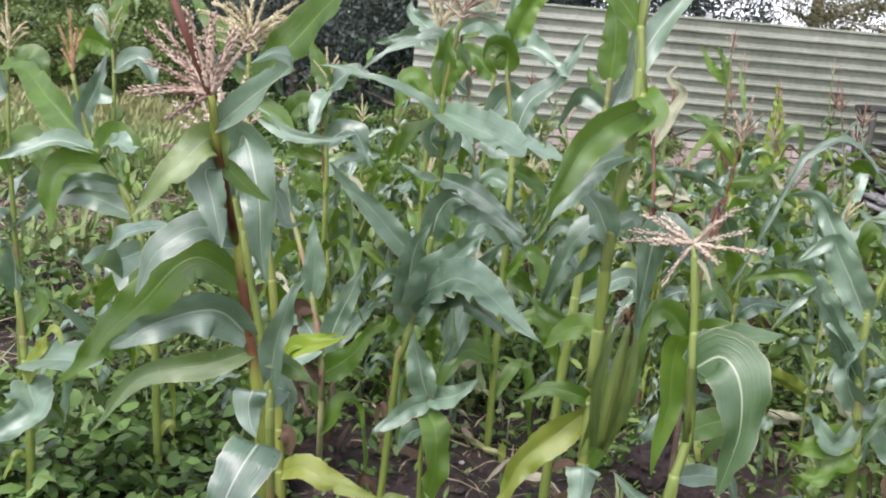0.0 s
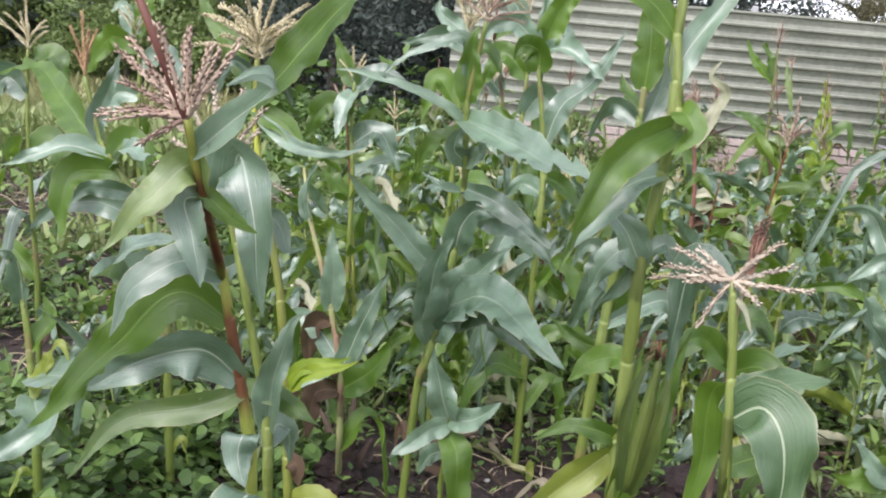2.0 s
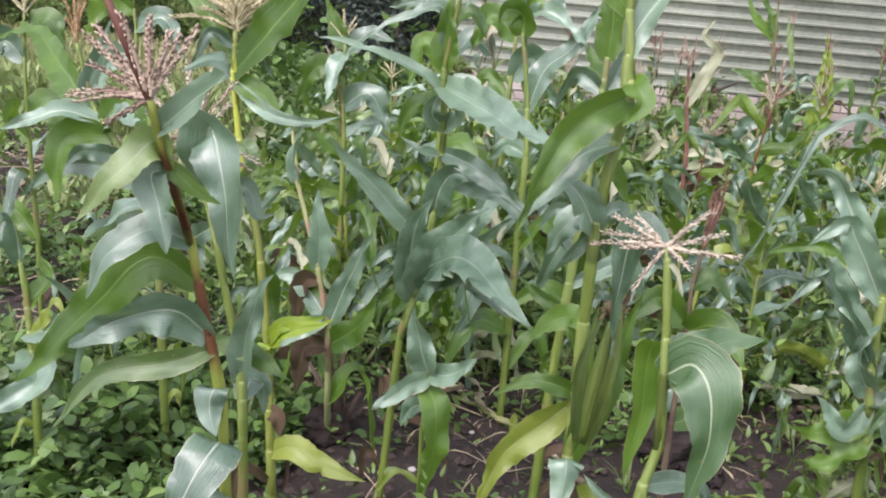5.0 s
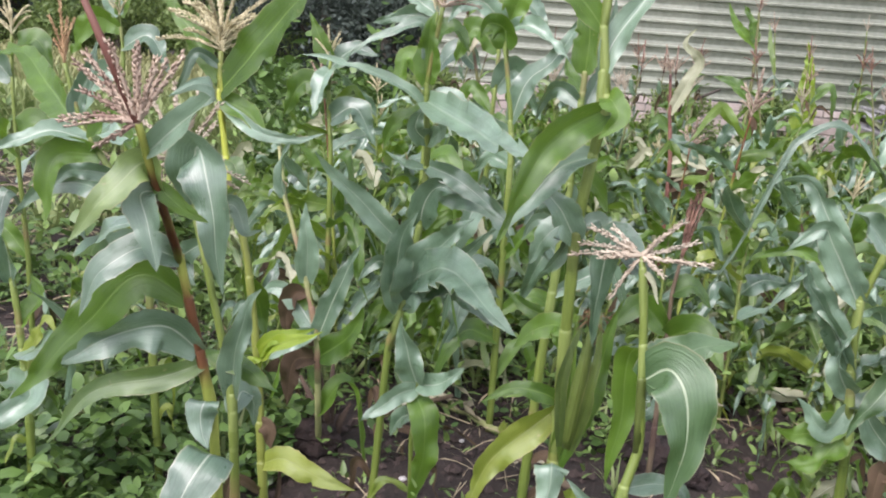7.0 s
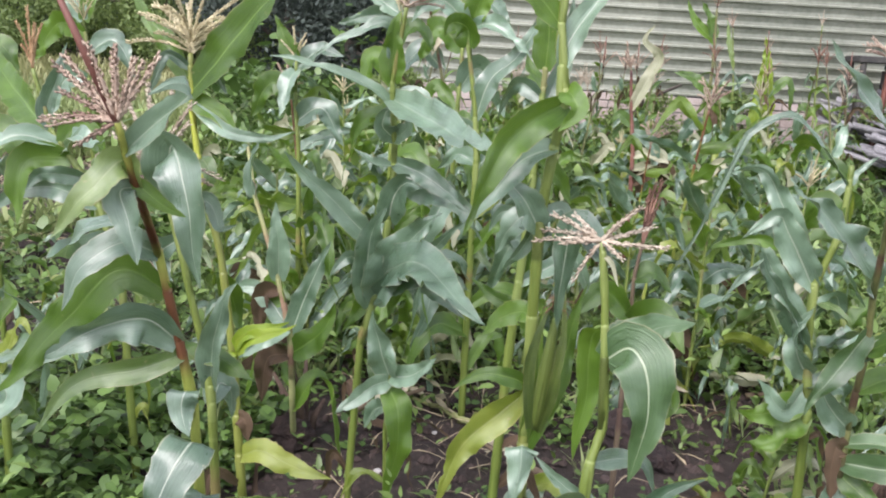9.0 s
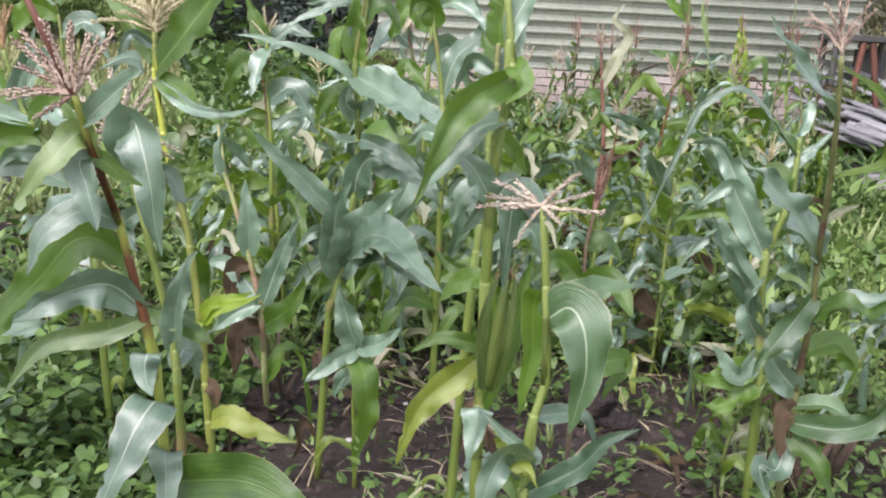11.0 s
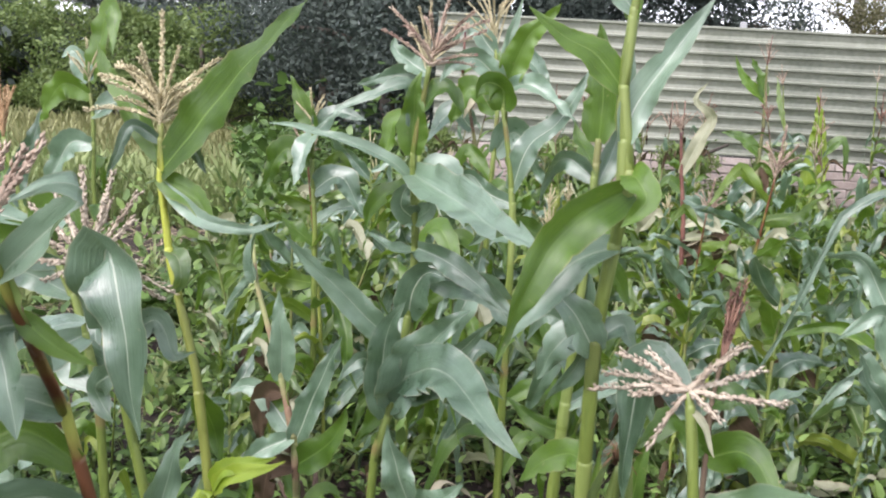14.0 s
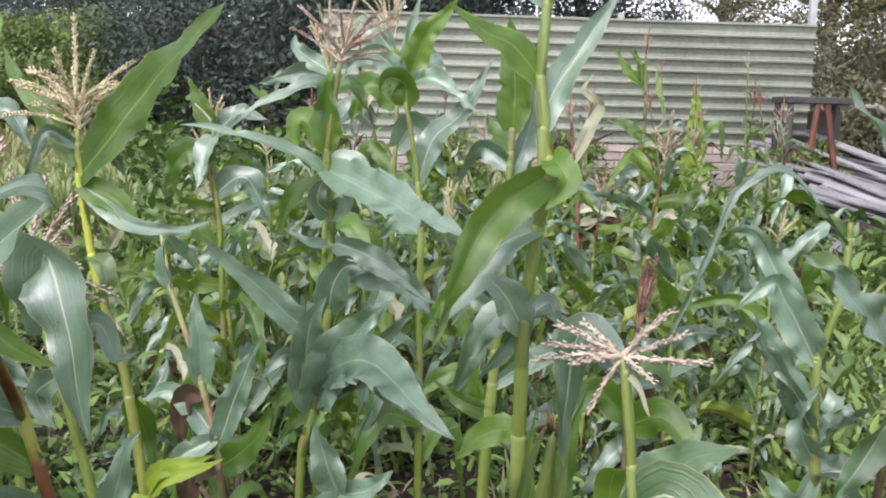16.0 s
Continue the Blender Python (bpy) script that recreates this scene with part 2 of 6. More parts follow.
SOIL = soil_material()
FENCE = plain("painted_corrugated_sheet", (0.165, 0.180, 0.138), (0.325, 0.338, 0.272), 1.6, 0.55, 0.2, 0.006, 22)
BRICK = plain("pale_pinkish_block", (0.29, 0.235, 0.21), (0.50, 0.43, 0.39), 6.0, 0.9, 0.6, 0.01)
MORTAR = plain("grey_mortar", (0.24, 0.22, 0.20), (0.34, 0.32, 0.29), 12.0, 0.95)
OLDWOOD = plain("weathered_grey_board", (0.10, 0.098, 0.098), (0.36, 0.355, 0.36), 3.0, 0.85, 0.5, 0.006, 50)
DARKWOOD = plain("dark_stained_board", (0.03, 0.03, 0.028), (0.08, 0.075, 0.065), 5.0, 0.8)
RUST = plain("rust_red_paint", (0.06, 0.022, 0.014), (0.16, 0.06, 0.04), 6.0, 0.8)
POSTGREY = plain("galvanised_grey_post", (0.28, 0.29, 0.29), (0.42, 0.43, 0.43), 8.0, 0.5)
BARK = plain("dark_bark", (0.04, 0.032, 0.024), (0.12, 0.10, 0.08), 5.0, 0.95, 0.9, 0.03)
PALEBARK = plain("pale_birch_bark", (0.22, 0.22, 0.19), (0.50, 0.49, 0.45), 3.0, 0.85, 0.6, 0.02)
DEADBROWN = plain("rotting_brown_stem", (0.035, 0.022, 0.016), (0.12, 0.08, 0.055), 14.0, 0.9)
CRUMB = plain("dry_soil_crumb", (0.017, 0.011, 0.010), (0.075, 0.053, 0.045), 30.0, 0.95)
SHEATH = stem_material("maize_sheath", (0.09, 0.140, 0.024), (0.24, 0.29, 0.08), (0.17, 0.17, 0.06), 0.05, 0.5)
ROOTS = plain("dark_root_earth", (0.012, 0.008, 0.008), (0.06, 0.038, 0.032), 25.0, 0.95, 1.0, 0.02)
HUSK = blade_material("green_ear_husk", (0.022, 0.050, 0.005), (0.11, 0.155, 0.022), (0.12, 0.16, 0.03), (0.30, 0.27, 0.11), 0.5, 0.2, 0.1)
SILK = tassel_material("brown_silk", (0.08, 0.04, 0.02), (0.22, 0.12, 0.06))
STONE = plain("pale_stone", (0.32, 0.30, 0.28), (0.58, 0.56, 0.53), 20.0)
STRAW = plain("dry_straw", (0.20, 0.155, 0.09), (0.44, 0.36, 0.235), 9.0)
WEED = foliage("weed_leaves", (0.012, 0.040, 0.008), (0.130, 0.225, 0.05), 0.45, 0.2)
WEEDLIGHT = foliage("bright_weed_leaves", (0.020, 0.055, 0.010), (0.20, 0.30, 0.075), 0.45, 0.22)
GRASS = foliage("grass_blades", (0.12, 0.18, 0.05), (0.33, 0.39, 0.16))
FRESHGRASS = foliage("fresh_edge_grass", (0.075, 0.14, 0.028), (0.32, 0.42, 0.13), 0.5, 0.3)
HAY = foliage("dry_seed_grass", (0.17, 0.19, 0.07), (0.36, 0.36, 0.16))
DARKTREE = foliage("dark_tree_leaves", (0.016, 0.028, 0.024), (0.085, 0.112, 0.090), 0.7, 0.2)
OLIVETREE = foliage("olive_tree_leaves", (0.05, 0.06, 0.025), (0.20, 0.19, 0.09), 0.6, 0.25)
BUSHLEAF = foliage("light_bush_leaves", (0.05, 0.10, 0.02), (0.20, 0.27, 0.08), 0.6, 0.3)
PURPLE = plain("purple_petal", (0.30, 0.20, 0.48), (0.55, 0.45, 0.70), 30.0)
ROOF = plain("dark_roof_sheet", (0.09, 0.095, 0.11), (0.16, 0.165, 0.18), 4.0, 0.6)


# ---- building helpers ----
def mesh_of(name, verts, faces, mat, uvs=None, smooth=True):
    me = bpy.data.meshes.new(name)
    me.from_pydata([tuple(v) for v in verts], [], [tuple(f) for f in faces])
    me.materials.append(mat)
    if smooth:
        me.polygons.foreach_set("use_smooth", [True] * len(me.polygons))
    if uvs is not None:
        layer = me.uv_layers.new(name="UVMap")
        idx = np.empty(len(me.loops), dtype=np.int32)
        me.loops.foreach_get("vertex_index", idx)
        layer.data.foreach_set("uv", np.asarray(uvs, dtype=np.float32)[idx].ravel())
    me.update()
    return me


def child(name, me, parent, label=""):
    ob = new(name, me)
    ob.parent = parent
    return tagged(ob, label) if label else ob


def part(name, bm, mat, parent, label=""):
    me = bpy.data.meshes.new(name)
    bm.to_mesh(me)
    bm.free()
    me.materials.append(mat)
    return child(name, me, parent, label)


def slab(sx, sy, sz, bevel=0.004):
    """A board or block with softened edges, resting on z = 0, centred in x and y."""
    bm = bmesh.new()
    bmesh.ops.create_cube(bm, size=1)
    bmesh.ops.scale(bm, vec=(sx, sy, sz), verts=bm.verts)
    bmesh.ops.translate(bm, vec=(0, 0, sz / 2), verts=bm.verts)
    if bevel:
        bmesh.ops.bevel(bm, geom=bm.edges[:], offset=bevel, segments=1, affect="EDGES")
    return bm


def tube(points, radii, sides=8):
    """Vertices, faces and uvs of a tapered tube along the points."""
    pts = [Vector(p) for p in points]
    verts, faces, uvs = [], [], []
    ref = Vector((1, 0.13, 0.07)).normalized()
    for i, p in enumerate(pts):
        d = (pts[min(i + 1, len(pts) - 1)] - pts[max(i - 1, 0)]).normalized()
        a = d.cross(ref)
        if a.length < 0.05:
            a = d.cross(Vector((0, 1, 0.2)))
        a.normalize()
        b = d.cross(a)
        for k in range(sides):
            w = 2 * math.pi * k / sides
            verts.append(p + (a * math.cos(w) + b * math.sin(w)) * radii[i])
            uvs.append((k / sides, i / (len(pts) - 1)))
    for i in range(len(pts) - 1):
        for k in range(sides):
            n = (k + 1) % sides
            faces.append((i * sides + k, i * sides + n, (i + 1) * sides + n, (i + 1) * sides + k))
    faces.append(tuple(range(sides))[::-1])
    faces.append(tuple(range((len(pts) - 1) * sides, len(pts) * sides)))
    return verts, faces, uvs


class Heap:
    """Gathers many small pieces into one mesh."""

    def __init__(self):
        self.v, self.f, self.n = [], [], 0

    def add(self, verts, faces):
        self.v.extend(verts)
        self.f.extend([tuple(i + self.n for i in f) for f in faces])
        self.n += len(verts)

    def mesh(self, name, mat, smooth=True):
        return mesh_of(name, self.v, self.f, mat, None, smooth)


# ---- ground ----
def ground_height(x, y):
    near = max(0.0, 1 - max(abs(x) - 6, abs(y - 6) - 7, 0) / 4)
    return near * (0.06 * noise.noise((x * 1.3, y * 1.3, 0)) + 0.035 * noise.noise((x * 5, y * 5, 3)) + 0.018 * noise.noise((x * 13, y * 13, 7)) - 0.012)


def build_ground():
    xs = [-400, -150, -60, -25, -14] + list(np.linspace(-9, 9, 181)) + [14, 25, 60, 150, 400]
    ys = [-400, -150, -60, -20, -8] + list(np.linspace(-3, 16, 191)) + [20, 30, 60, 150, 400]
    verts = [(x, y, ground_height(x, y)) for y in ys for x in xs]
    w = len(xs)
    faces = [(j * w + i, j * w + i + 1, (j + 1) * w + i + 1, (j + 1) * w + i) for j in range(len(ys) - 1) for i in range(w - 1)]
    g = new("ground", mesh_of("ground", verts, faces, SOIL))
    tagged(g, "dark brown crumbly garden soil of the maize plot", "soil", kind="structure")


build_ground()

# ---- fence of corrugated sheet on a low brick wall ----
FENCE_A, FENCE_B = Vector((-1.55, 9.29, 0)), Vector((3.04, 9.95, 0))
FENCE_TOP, FENCE_LOW = 2.08, 0.95
fence_dir = (FENCE_B - FENCE_A).normalized()
fence_turn = math.degrees(math.atan2(fence_dir.y, fence_dir.x))
fence_len = (FENCE_B - FENCE_A).length


def build_fence():
    fence = tagged(new("fence"), "pale grey-green corrugated metal sheet fence above a low brick wall", "fence", kind="structure")
    fence.matrix_world = pose(FENCE_A.x, FENCE_A.y, 0, 0, 0, fence_turn)
    # the sheet: flat bands that tip outwards to a small overhanging step
    ribs = 10
    pitch = (FENCE_TOP - FENCE_LOW) / ribs
    prof = []
    for i in range(ribs):
        z = FENCE_LOW + i * pitch
        prof += [(-0.052, z), (-0.054, z + 0.014), (-0.008, z + 0.024), (0.0, z + pitch * 0.5), (-0.016, z + pitch * 0.93)]
    prof.append((-0.034, FENCE_TOP))
    rng = random.Random(4)
    x0 = 0.0
    n = 0
    while x0 < fence_len - 0.01:
        x1 = min(x0 + 2.45, fence_len)
        verts, faces = [], []
        k = 14
        proud = 0.004 * (n % 2)
        for i in range(k + 1):
            x = x0 - 0.02 * (n > 0) + (x1 - x0 + 0.02 * (n > 0)) * i / k
            wob = 0.006 * noise.noise((x * 0.9, 0, n))
            for yy, z in prof:
                verts.append((x, yy + wob - proud, z + 0.008 * noise.noise((x * 0.5, z, 9))))
        m = len(prof)
        base = len(verts)
        verts += [(x, y + 0.006, z) for x, y, z in verts]
        for i in range(k):
            for j in range(m - 1):
                a = i * m + j
                faces.append((a, a + m, a + m + 1, a + 1))
                faces.append((base + a, base + a + 1, base + a + m + 1, base + a + m))
            a = i * m + m - 1
            faces.append((a, a + m, base + a + m, base + a))
        child("sheet", mesh_of("sheet", verts, faces, FENCE, None, False), fence)
        x0, n = x1, n + 1
    cap = slab(fence_len, 0.05, 0.022, 0.003)
    bmesh.ops.translate(cap, vec=(fence_len / 2, -0.018, FENCE_TOP + 0.001), verts=cap.verts)
    part("capping", cap, FENCE, fence, "pale folded metal capping")
    for px in np.arange(0.3, fence_len, 2.4):
        post = slab(0.07, 0.07, FENCE_TOP - 0.05, 0.004)
        bmesh.ops.translate(post, vec=(px, 0.06, 0), verts=post.verts)
        part("post", post, POSTGREY, fence)
    # brick wall under the sheet
    core = slab(fence_len, 0.16, FENCE_LOW - 0.02, 0.002)
    bmesh.ops.translate(core, vec=(fence_len / 2, 0.03, 0), verts=core.verts)
    wall = part("low_wall", core, MORTAR, fence, "low wall of pale pinkish bricks")
    bl, bh = 0.255, 0.078
    me = None
    shapes = []
    for v in range(3):
        bm = slab(bl - 0.012, 0.03, bh - 0.012, 0.005)
        for vert in bm.verts:
            vert.co += Vector((rng.uniform(-1, 1), rng.uniform(-1, 1), rng.uniform(-1, 1))) * 0.004
        me = bpy.data.meshes.new("brick")
        bm.to_mesh(me)
        bm.free()
        me.materials.append(BRICK)
        shapes.append(me)
    for row in range(12):
        for i in range(int(fence_len / bl)):
            x = (i + 0.5 + 0.5 * (row % 2)) * bl
            if x > fence_len - bl / 2:
                continue
            b = new("brick", rng.choice(shapes))
            b.parent = wall
            b.matrix_basis = pose(x, -0.056 + rng.uniform(-0.004, 0.004), 0.012 + row * bh)


build_fence()


def corner_post():
    p = tagged(new("tall_post"), "tall grey metal post at the end of the fence", "post")
    p.matrix_world = pose(FENCE_B.x - 0.01, FENCE_B.y + 0.1, 0, 0, 0, fence_turn)
    part("shaft", slab(0.065, 0.065, 3.4, 0.008), POSTGREY, p)
    cap = slab(0.085, 0.085, 0.03, 0.006)
    bmesh.ops.translate(cap, vec=(0, 0, 3.4), verts=cap.verts)
    part("cap", cap, POSTGREY, p)


corner_post()


def back_post():
    p = tagged(new("thin_post"), "thin pale post behind the fence", "post")
    p.matrix_world = pose(1.19, 9.72, 0)
    part("shaft", slab(0.06, 0.06, 2.16, 0.01), POSTGREY, p)


back_post()


# ---- maize ----
def spline(points, n):
    """n + 1 points at even steps along a smooth curve through the given ones."""
    p = [Vector(q) for q in points]
    p = [p[0] * 2 - p[1]] + p + [p[-1] * 2 - p[-2]]
    fine = []
    for i in range(1, len(p) - 2):
        for j in range(12):
            t = j / 12
            fine.append(0.5 * (p[i] * 2 + (p[i + 1] - p[i - 1]) * t + (p[i - 1] * 2 - p[i] * 5 + p[i + 1] * 4 - p[i + 2]) * t * t + (p[i] * 3 - p[i - 1] - p[i + 1] * 3 + p[i + 2]) * t ** 3))
    fine.append(p[-2])
    run = [0.0]
    for q, r in zip(fine, fine[1:]):
        run.append(run[-1] + (r - q).length)
    out, k = [], 0
    for i in range(n + 1):
        d = run[-1] * i / n
        while k < len(run) - 2 and run[k + 1] < d:
            k += 1
        out.append(fine[k].lerp(fine[k + 1], min(1.0, (d - run[k]) / max(run[k + 1] - run[k], 1e-9))))
    return out, run[-1]


def ribbon(points, width, face, seed, wild=0.45):
    """Vertices, faces and uvs of one maize leaf along a curve. face: how far its upper side turns from the sky to the south; wild: how much it twists and buckles."""
    rng = random.Random(seed)
    segs, half = 30, 4
    pts, length = spline(points, segs)
    ph, ph2, fr = rng.uniform(0, 6.3), rng.uniform(0, 6.3), rng.uniform(2.2, 4.2)
    roll0, roll1 = rng.uniform(-0.6, 0.6) * wild, rng.uniform(-1.7, 1.7) * wild
    up = (Vector((0, 0, 1)) * (1 - face) + Vector((0.1, -1, 0.15)) * face).normalized()
    bent = (rng.uniform(0.05, 0.75), rng.uniform(0.05, 0.75)) if rng.random() < 0.7 else (rng.uniform(-0.35, 0.1), rng.uniform(0.5, 1.1))
    tear, tear_side = rng.uniform(0.3, 0.85) if rng.random() < 0.4 else 3.0, rng.choice((-1, 1))
    wave = rng.uniform(0.08, 0.15)
    wavy = rng.uniform(0.6, 1.5) * (0.65 + 0.35 * min(1.0, wild))
    dent = rng.uniform(0.2, 0.55) * min(1.0, 0.7 + wild * 0.3)
    kink = rng.uniform(0.45, 0.75) if rng.random() < 0.5 and wild > 0.8 else 2.0
    sharp = rng.uniform(0.6, 1.4) * wild
    taper = rng.uniform(1.15, 1.8)
    drift = 0.03 if wild > 0.8 else 0.014
    for i in range(segs + 1):
        s = i / segs
        p = pts[i]
        if s > kink:
            p = p - Vector((0, 0, (s - kink) * length * sharp))
        pts[i] = p + Vector((noise.noise((s * 3, seed * 0.37, 1)), noise.noise((s * 3, seed * 0.37, 2)), noise.noise((s * 3, seed * 0.37, 3)))) * drift * s * (length / 0.4)
    verts, faces, uvs = [], [], []
    last = None
    for i in range(segs + 1):
        s = i / segs
        p = pts[i]
        d = pts[min(i + 1, segs)] - pts[max(i - 1, 0)]
        d = d.normalized() if d.length > 1e-6 else Vector((0, 0, 1))
        side = d.cross(up)
        if side.length < 0.15:
            side = side + Vector((0.3, 0.1, 0))
        side.normalize()
        if last is not None:
            # the blade keeps its turn from step to step, so that a bend folds it over
            if side.dot(last) < 0:
                side = -side
            side = (side * 0.45 + last * 0.55)
            side = (side - d * side.dot(d))
            side = side.normalized() if side.length > 1e-4 else last
        last = side.copy()
        nrm = side.cross(d).normalized()
        a = roll0 + roll1 * s + 0.4 * wild * math.sin(fr * 2 * s + ph2)
        side, nrm = side * math.cos(a) + nrm * math.sin(a), nrm * math.cos(a) - side * math.sin(a)
        grow = min(1.0, s / 0.3)
        w = width * 0.57 * (0.5 + 0.5 * grow * (2 - grow)) * (1 - max(0.0, (s - 0.3) / 0.7) ** taper) + 0.0006
        for k in range(-half, half + 1):
            u = k / half
            e = 3.0 if u > 0 else 8.0
            ws = w * (1 + 0.14 * noise.noise((s * 5 + seed, e, 0)) + 0.10 * noise.noise((s * 29 + seed, e, 4)))
            if u * tear_side > 0.4 and abs(s - tear) < 0.035:
                ws *= 0.55 + 0.45 * abs(s - tear) / 0.035
            # each half lies flat at its own angle to the midrib
            a2 = bent[u > 0] * (1.1 - 0.5 * s) + 0.7 * noise.noise((s * 2.6 + seed, e, 9)) * (0.5 + 0.5 * wild)
            lift = abs(u) * ws * math.sin(a2)
            ws *= math.cos(a2)
            ripple = 0.17 * wavy * width * abs(u) ** 2.0 * (0.75 * math.sin(6.283 * s * length / wave + ph + (2.1 if u > 0 else 0)) + 0.45 * math.sin(6.283 * s * length / wave * 1.83 + ph2 + u)) * min(1, 5 * s) * min(1, 4 * (1 - s) + 0.25)
            buckle = 0.45 * dent * w * noise.noise((s * length * 13 + seed, u * 1.1, 7)) * min(1, 4 * s)
            verts.append(p + side * (u * ws) + nrm * (lift + ripple + buckle))
            uvs.append((0.5 + 0.5 * u, s))
    n = 2 * half + 1
    for i in range(segs):
        for k in range(n - 1):
            faces.append((i * n + k, i * n + k + 1, (i + 1) * n + k + 1, (i + 1) * n + k))
    return verts, faces, uvs


def blade(base, mid, tip, width, face, seed, wild=0.45):
    return ribbon((base, mid, tip), width, face, seed, wild)


def along(stalk, z):
    """The point of the stalk at height z."""
    for a, b in zip(stalk, stalk[1:]):
        if z <= b[2] or b is stalk[-1]:
            k = (z - a[2]) / max(b[2] - a[2], 1e-6)
            return Vector(a).lerp(Vector(b), min(max(k, 0), 1.3))


def stem_parts(stalk, thick):
    """A stem with swollen joints, thinner upwards."""
    top = stalk[-1][2]
    pts, rad = [], []
    gap = 0.13
    n = max(10, int(top / 0.022))
    for i in range(n + 1):
        z = top * i / n
        p = along(stalk, z)
        r = thick / 2 * (1.0 - 0.5 * (z / max(top, 0.01)) ** 2.0)
        d = abs(((z + 0.05) % gap) - 0.012)
        r *= 1.0 + (0.1 if d < 0.010 else 0.0)
        pts.append(p)
        rad.append(r)
    pts[0] = pts[0] - Vector((0, 0, 0.05))
    return tube(pts, rad, 10)


def tassel_mesh(base, axis, n, kind, size, spread, seed):
    """A plume: a central spike and side branches, each set with small florets."""
    rng = random.Random(seed)
    heap = Heap()
    ax = Vector(axis)
    ax = ax.normalized()
    side0 = ax.orthogonal().normalized()

    def spike(p, d, length, thick, sag):
        pts, d = [], d.normalized()
        steps = 9
        for i in range(steps + 1):
            s = i / steps
            pts.append(p + d * length * s + Vector((0, 0, -sag * length * s * s)) + Vector((rng.uniform(-1, 1), rng.uniform(-1, 1), rng.uniform(-1, 1))) * 0.0015)
        v, f, _ = tube(pts, [thick * (1 - 0.6 * i / steps) for i in range(steps + 1)], 5)
        heap.add(v, f)
        m = int(length / 0.0026)
        for j in range(m):
            s = 0.12 + 0.88 * j / m
            q = p + d * length * s + Vector((0, 0, -sag * length * s * s))
            o = d.orthogonal().normalized()
            o.rotate(Matrix.Rotation(j * 2.4 + rng.uniform(-0.5, 0.5), 3, d))
            g = (d * 1.0 + o * rng.uniform(0.05, 0.4)).normalized()
            l, w = rng.uniform(0.006, 0.011), rng.uniform(0.0014, 0.0026)
            t1 = g.orthogonal().normalized() * w
            t2 = g.cross(t1)
            q = q + o * thick * 0.6
            heap.add([q, q + g * l * 0.5 + t1, q + g * l * 0.5 - t1, q + g * l * 0.5 + t2, q + g * l], [(0, 1, 3), (0, 3, 2), (0, 2, 1), (4, 3, 1), (4, 2, 3), (4, 1, 2)])

    b = Vector(base)
    if isinstance(n, list):
        # a plume whose branches lie each its own way
        for x, y, z in n:
            spike(b, Vector((x, y, z)), size * Vector((x, y, z)).length, 0.0033, rng.uniform(-0.12, 0.28))
        return heap.mesh("tassel", TASSEL[kind])
    if spread < 80:
        spike(b, ax, size * 1.15, 0.004, 0.0)
    for i in range(n):
        o = side0.copy()
        o.rotate(Matrix.Rotation(i * 2.4 + rng.uniform(-0.4, 0.4), 3, ax))
        ang = radians(spread * (rng.uniform(0.35, 1.05) if spread < 80 else rng.uniform(0.7, 1.12)))
        d = ax * math.cos(ang) + o * math.sin(ang)
        spike(b + ax * size * 0.28 * (i / max(n, 1)), d, size * (rng.uniform(0.6, 0.95) if spread < 80 else rng.uniform(0.5, 1.05)), 0.0027 if spread < 80 else 0.0034, rng.uniform(0.05, 0.4) if spread < 80 else rng.uniform(-0.05, 0.3))
    return heap.mesh("tassel", TASSEL[kind])


def ear_parts(foot, tip, parent, seed):
    """An ear wrapped in overlapping husk leaves, with a tuft of silk."""
    f, t = Vector(foot), Vector(tip)
    d = (t - f)
    pts = [f + d * s for s in (0, 0.08, 0.2, 0.4, 0.6, 0.8, 0.93, 1.0)]
    rad = [0.006, 0.009, 0.012, 0.0135, 0.012, 0.009, 0.006, 0.003]
    v, fc, uv = tube(pts, rad, 12)
    ear = child("ear", mesh_of("ear", v, fc, HUSK, uv), parent, "green maize ear wrapped in its husk")
    for i in range(3):
        o = d.orthogonal().normalized()
        o.rotate(Matrix.Rotation(i * 2.1 + 0.5, 3, d.normalized()))
        v, fc, uv = blade(f + o * 0.012, f + d * 0.55 + o * 0.03, f + d * (1.05 + 0.07 * i) + o * 0.012, 0.018, 0.8, seed + i, 0.3)
        child("husk_leaf", mesh_of("husk_leaf", v, fc, HUSK, uv), ear)
    heap = Heap()
    rng = random.Random(seed)
    for i in range(26):
        q = t + Vector((rng.uniform(-1, 1), rng.uniform(-1, 1), rng.uniform(-0.3, 1))) * 0.03
        vv, ff, _ = tube([t - d * 0.04, (t + q) / 2 + Vector((0, 0, 0.01)), q], [0.0009, 0.0009, 0.0006], 3)
        heap.add(vv, ff)
    child("silk", heap.mesh("silk", SILK), ear, "brown dried silk tuft")


plant_count = 0
grown = {}


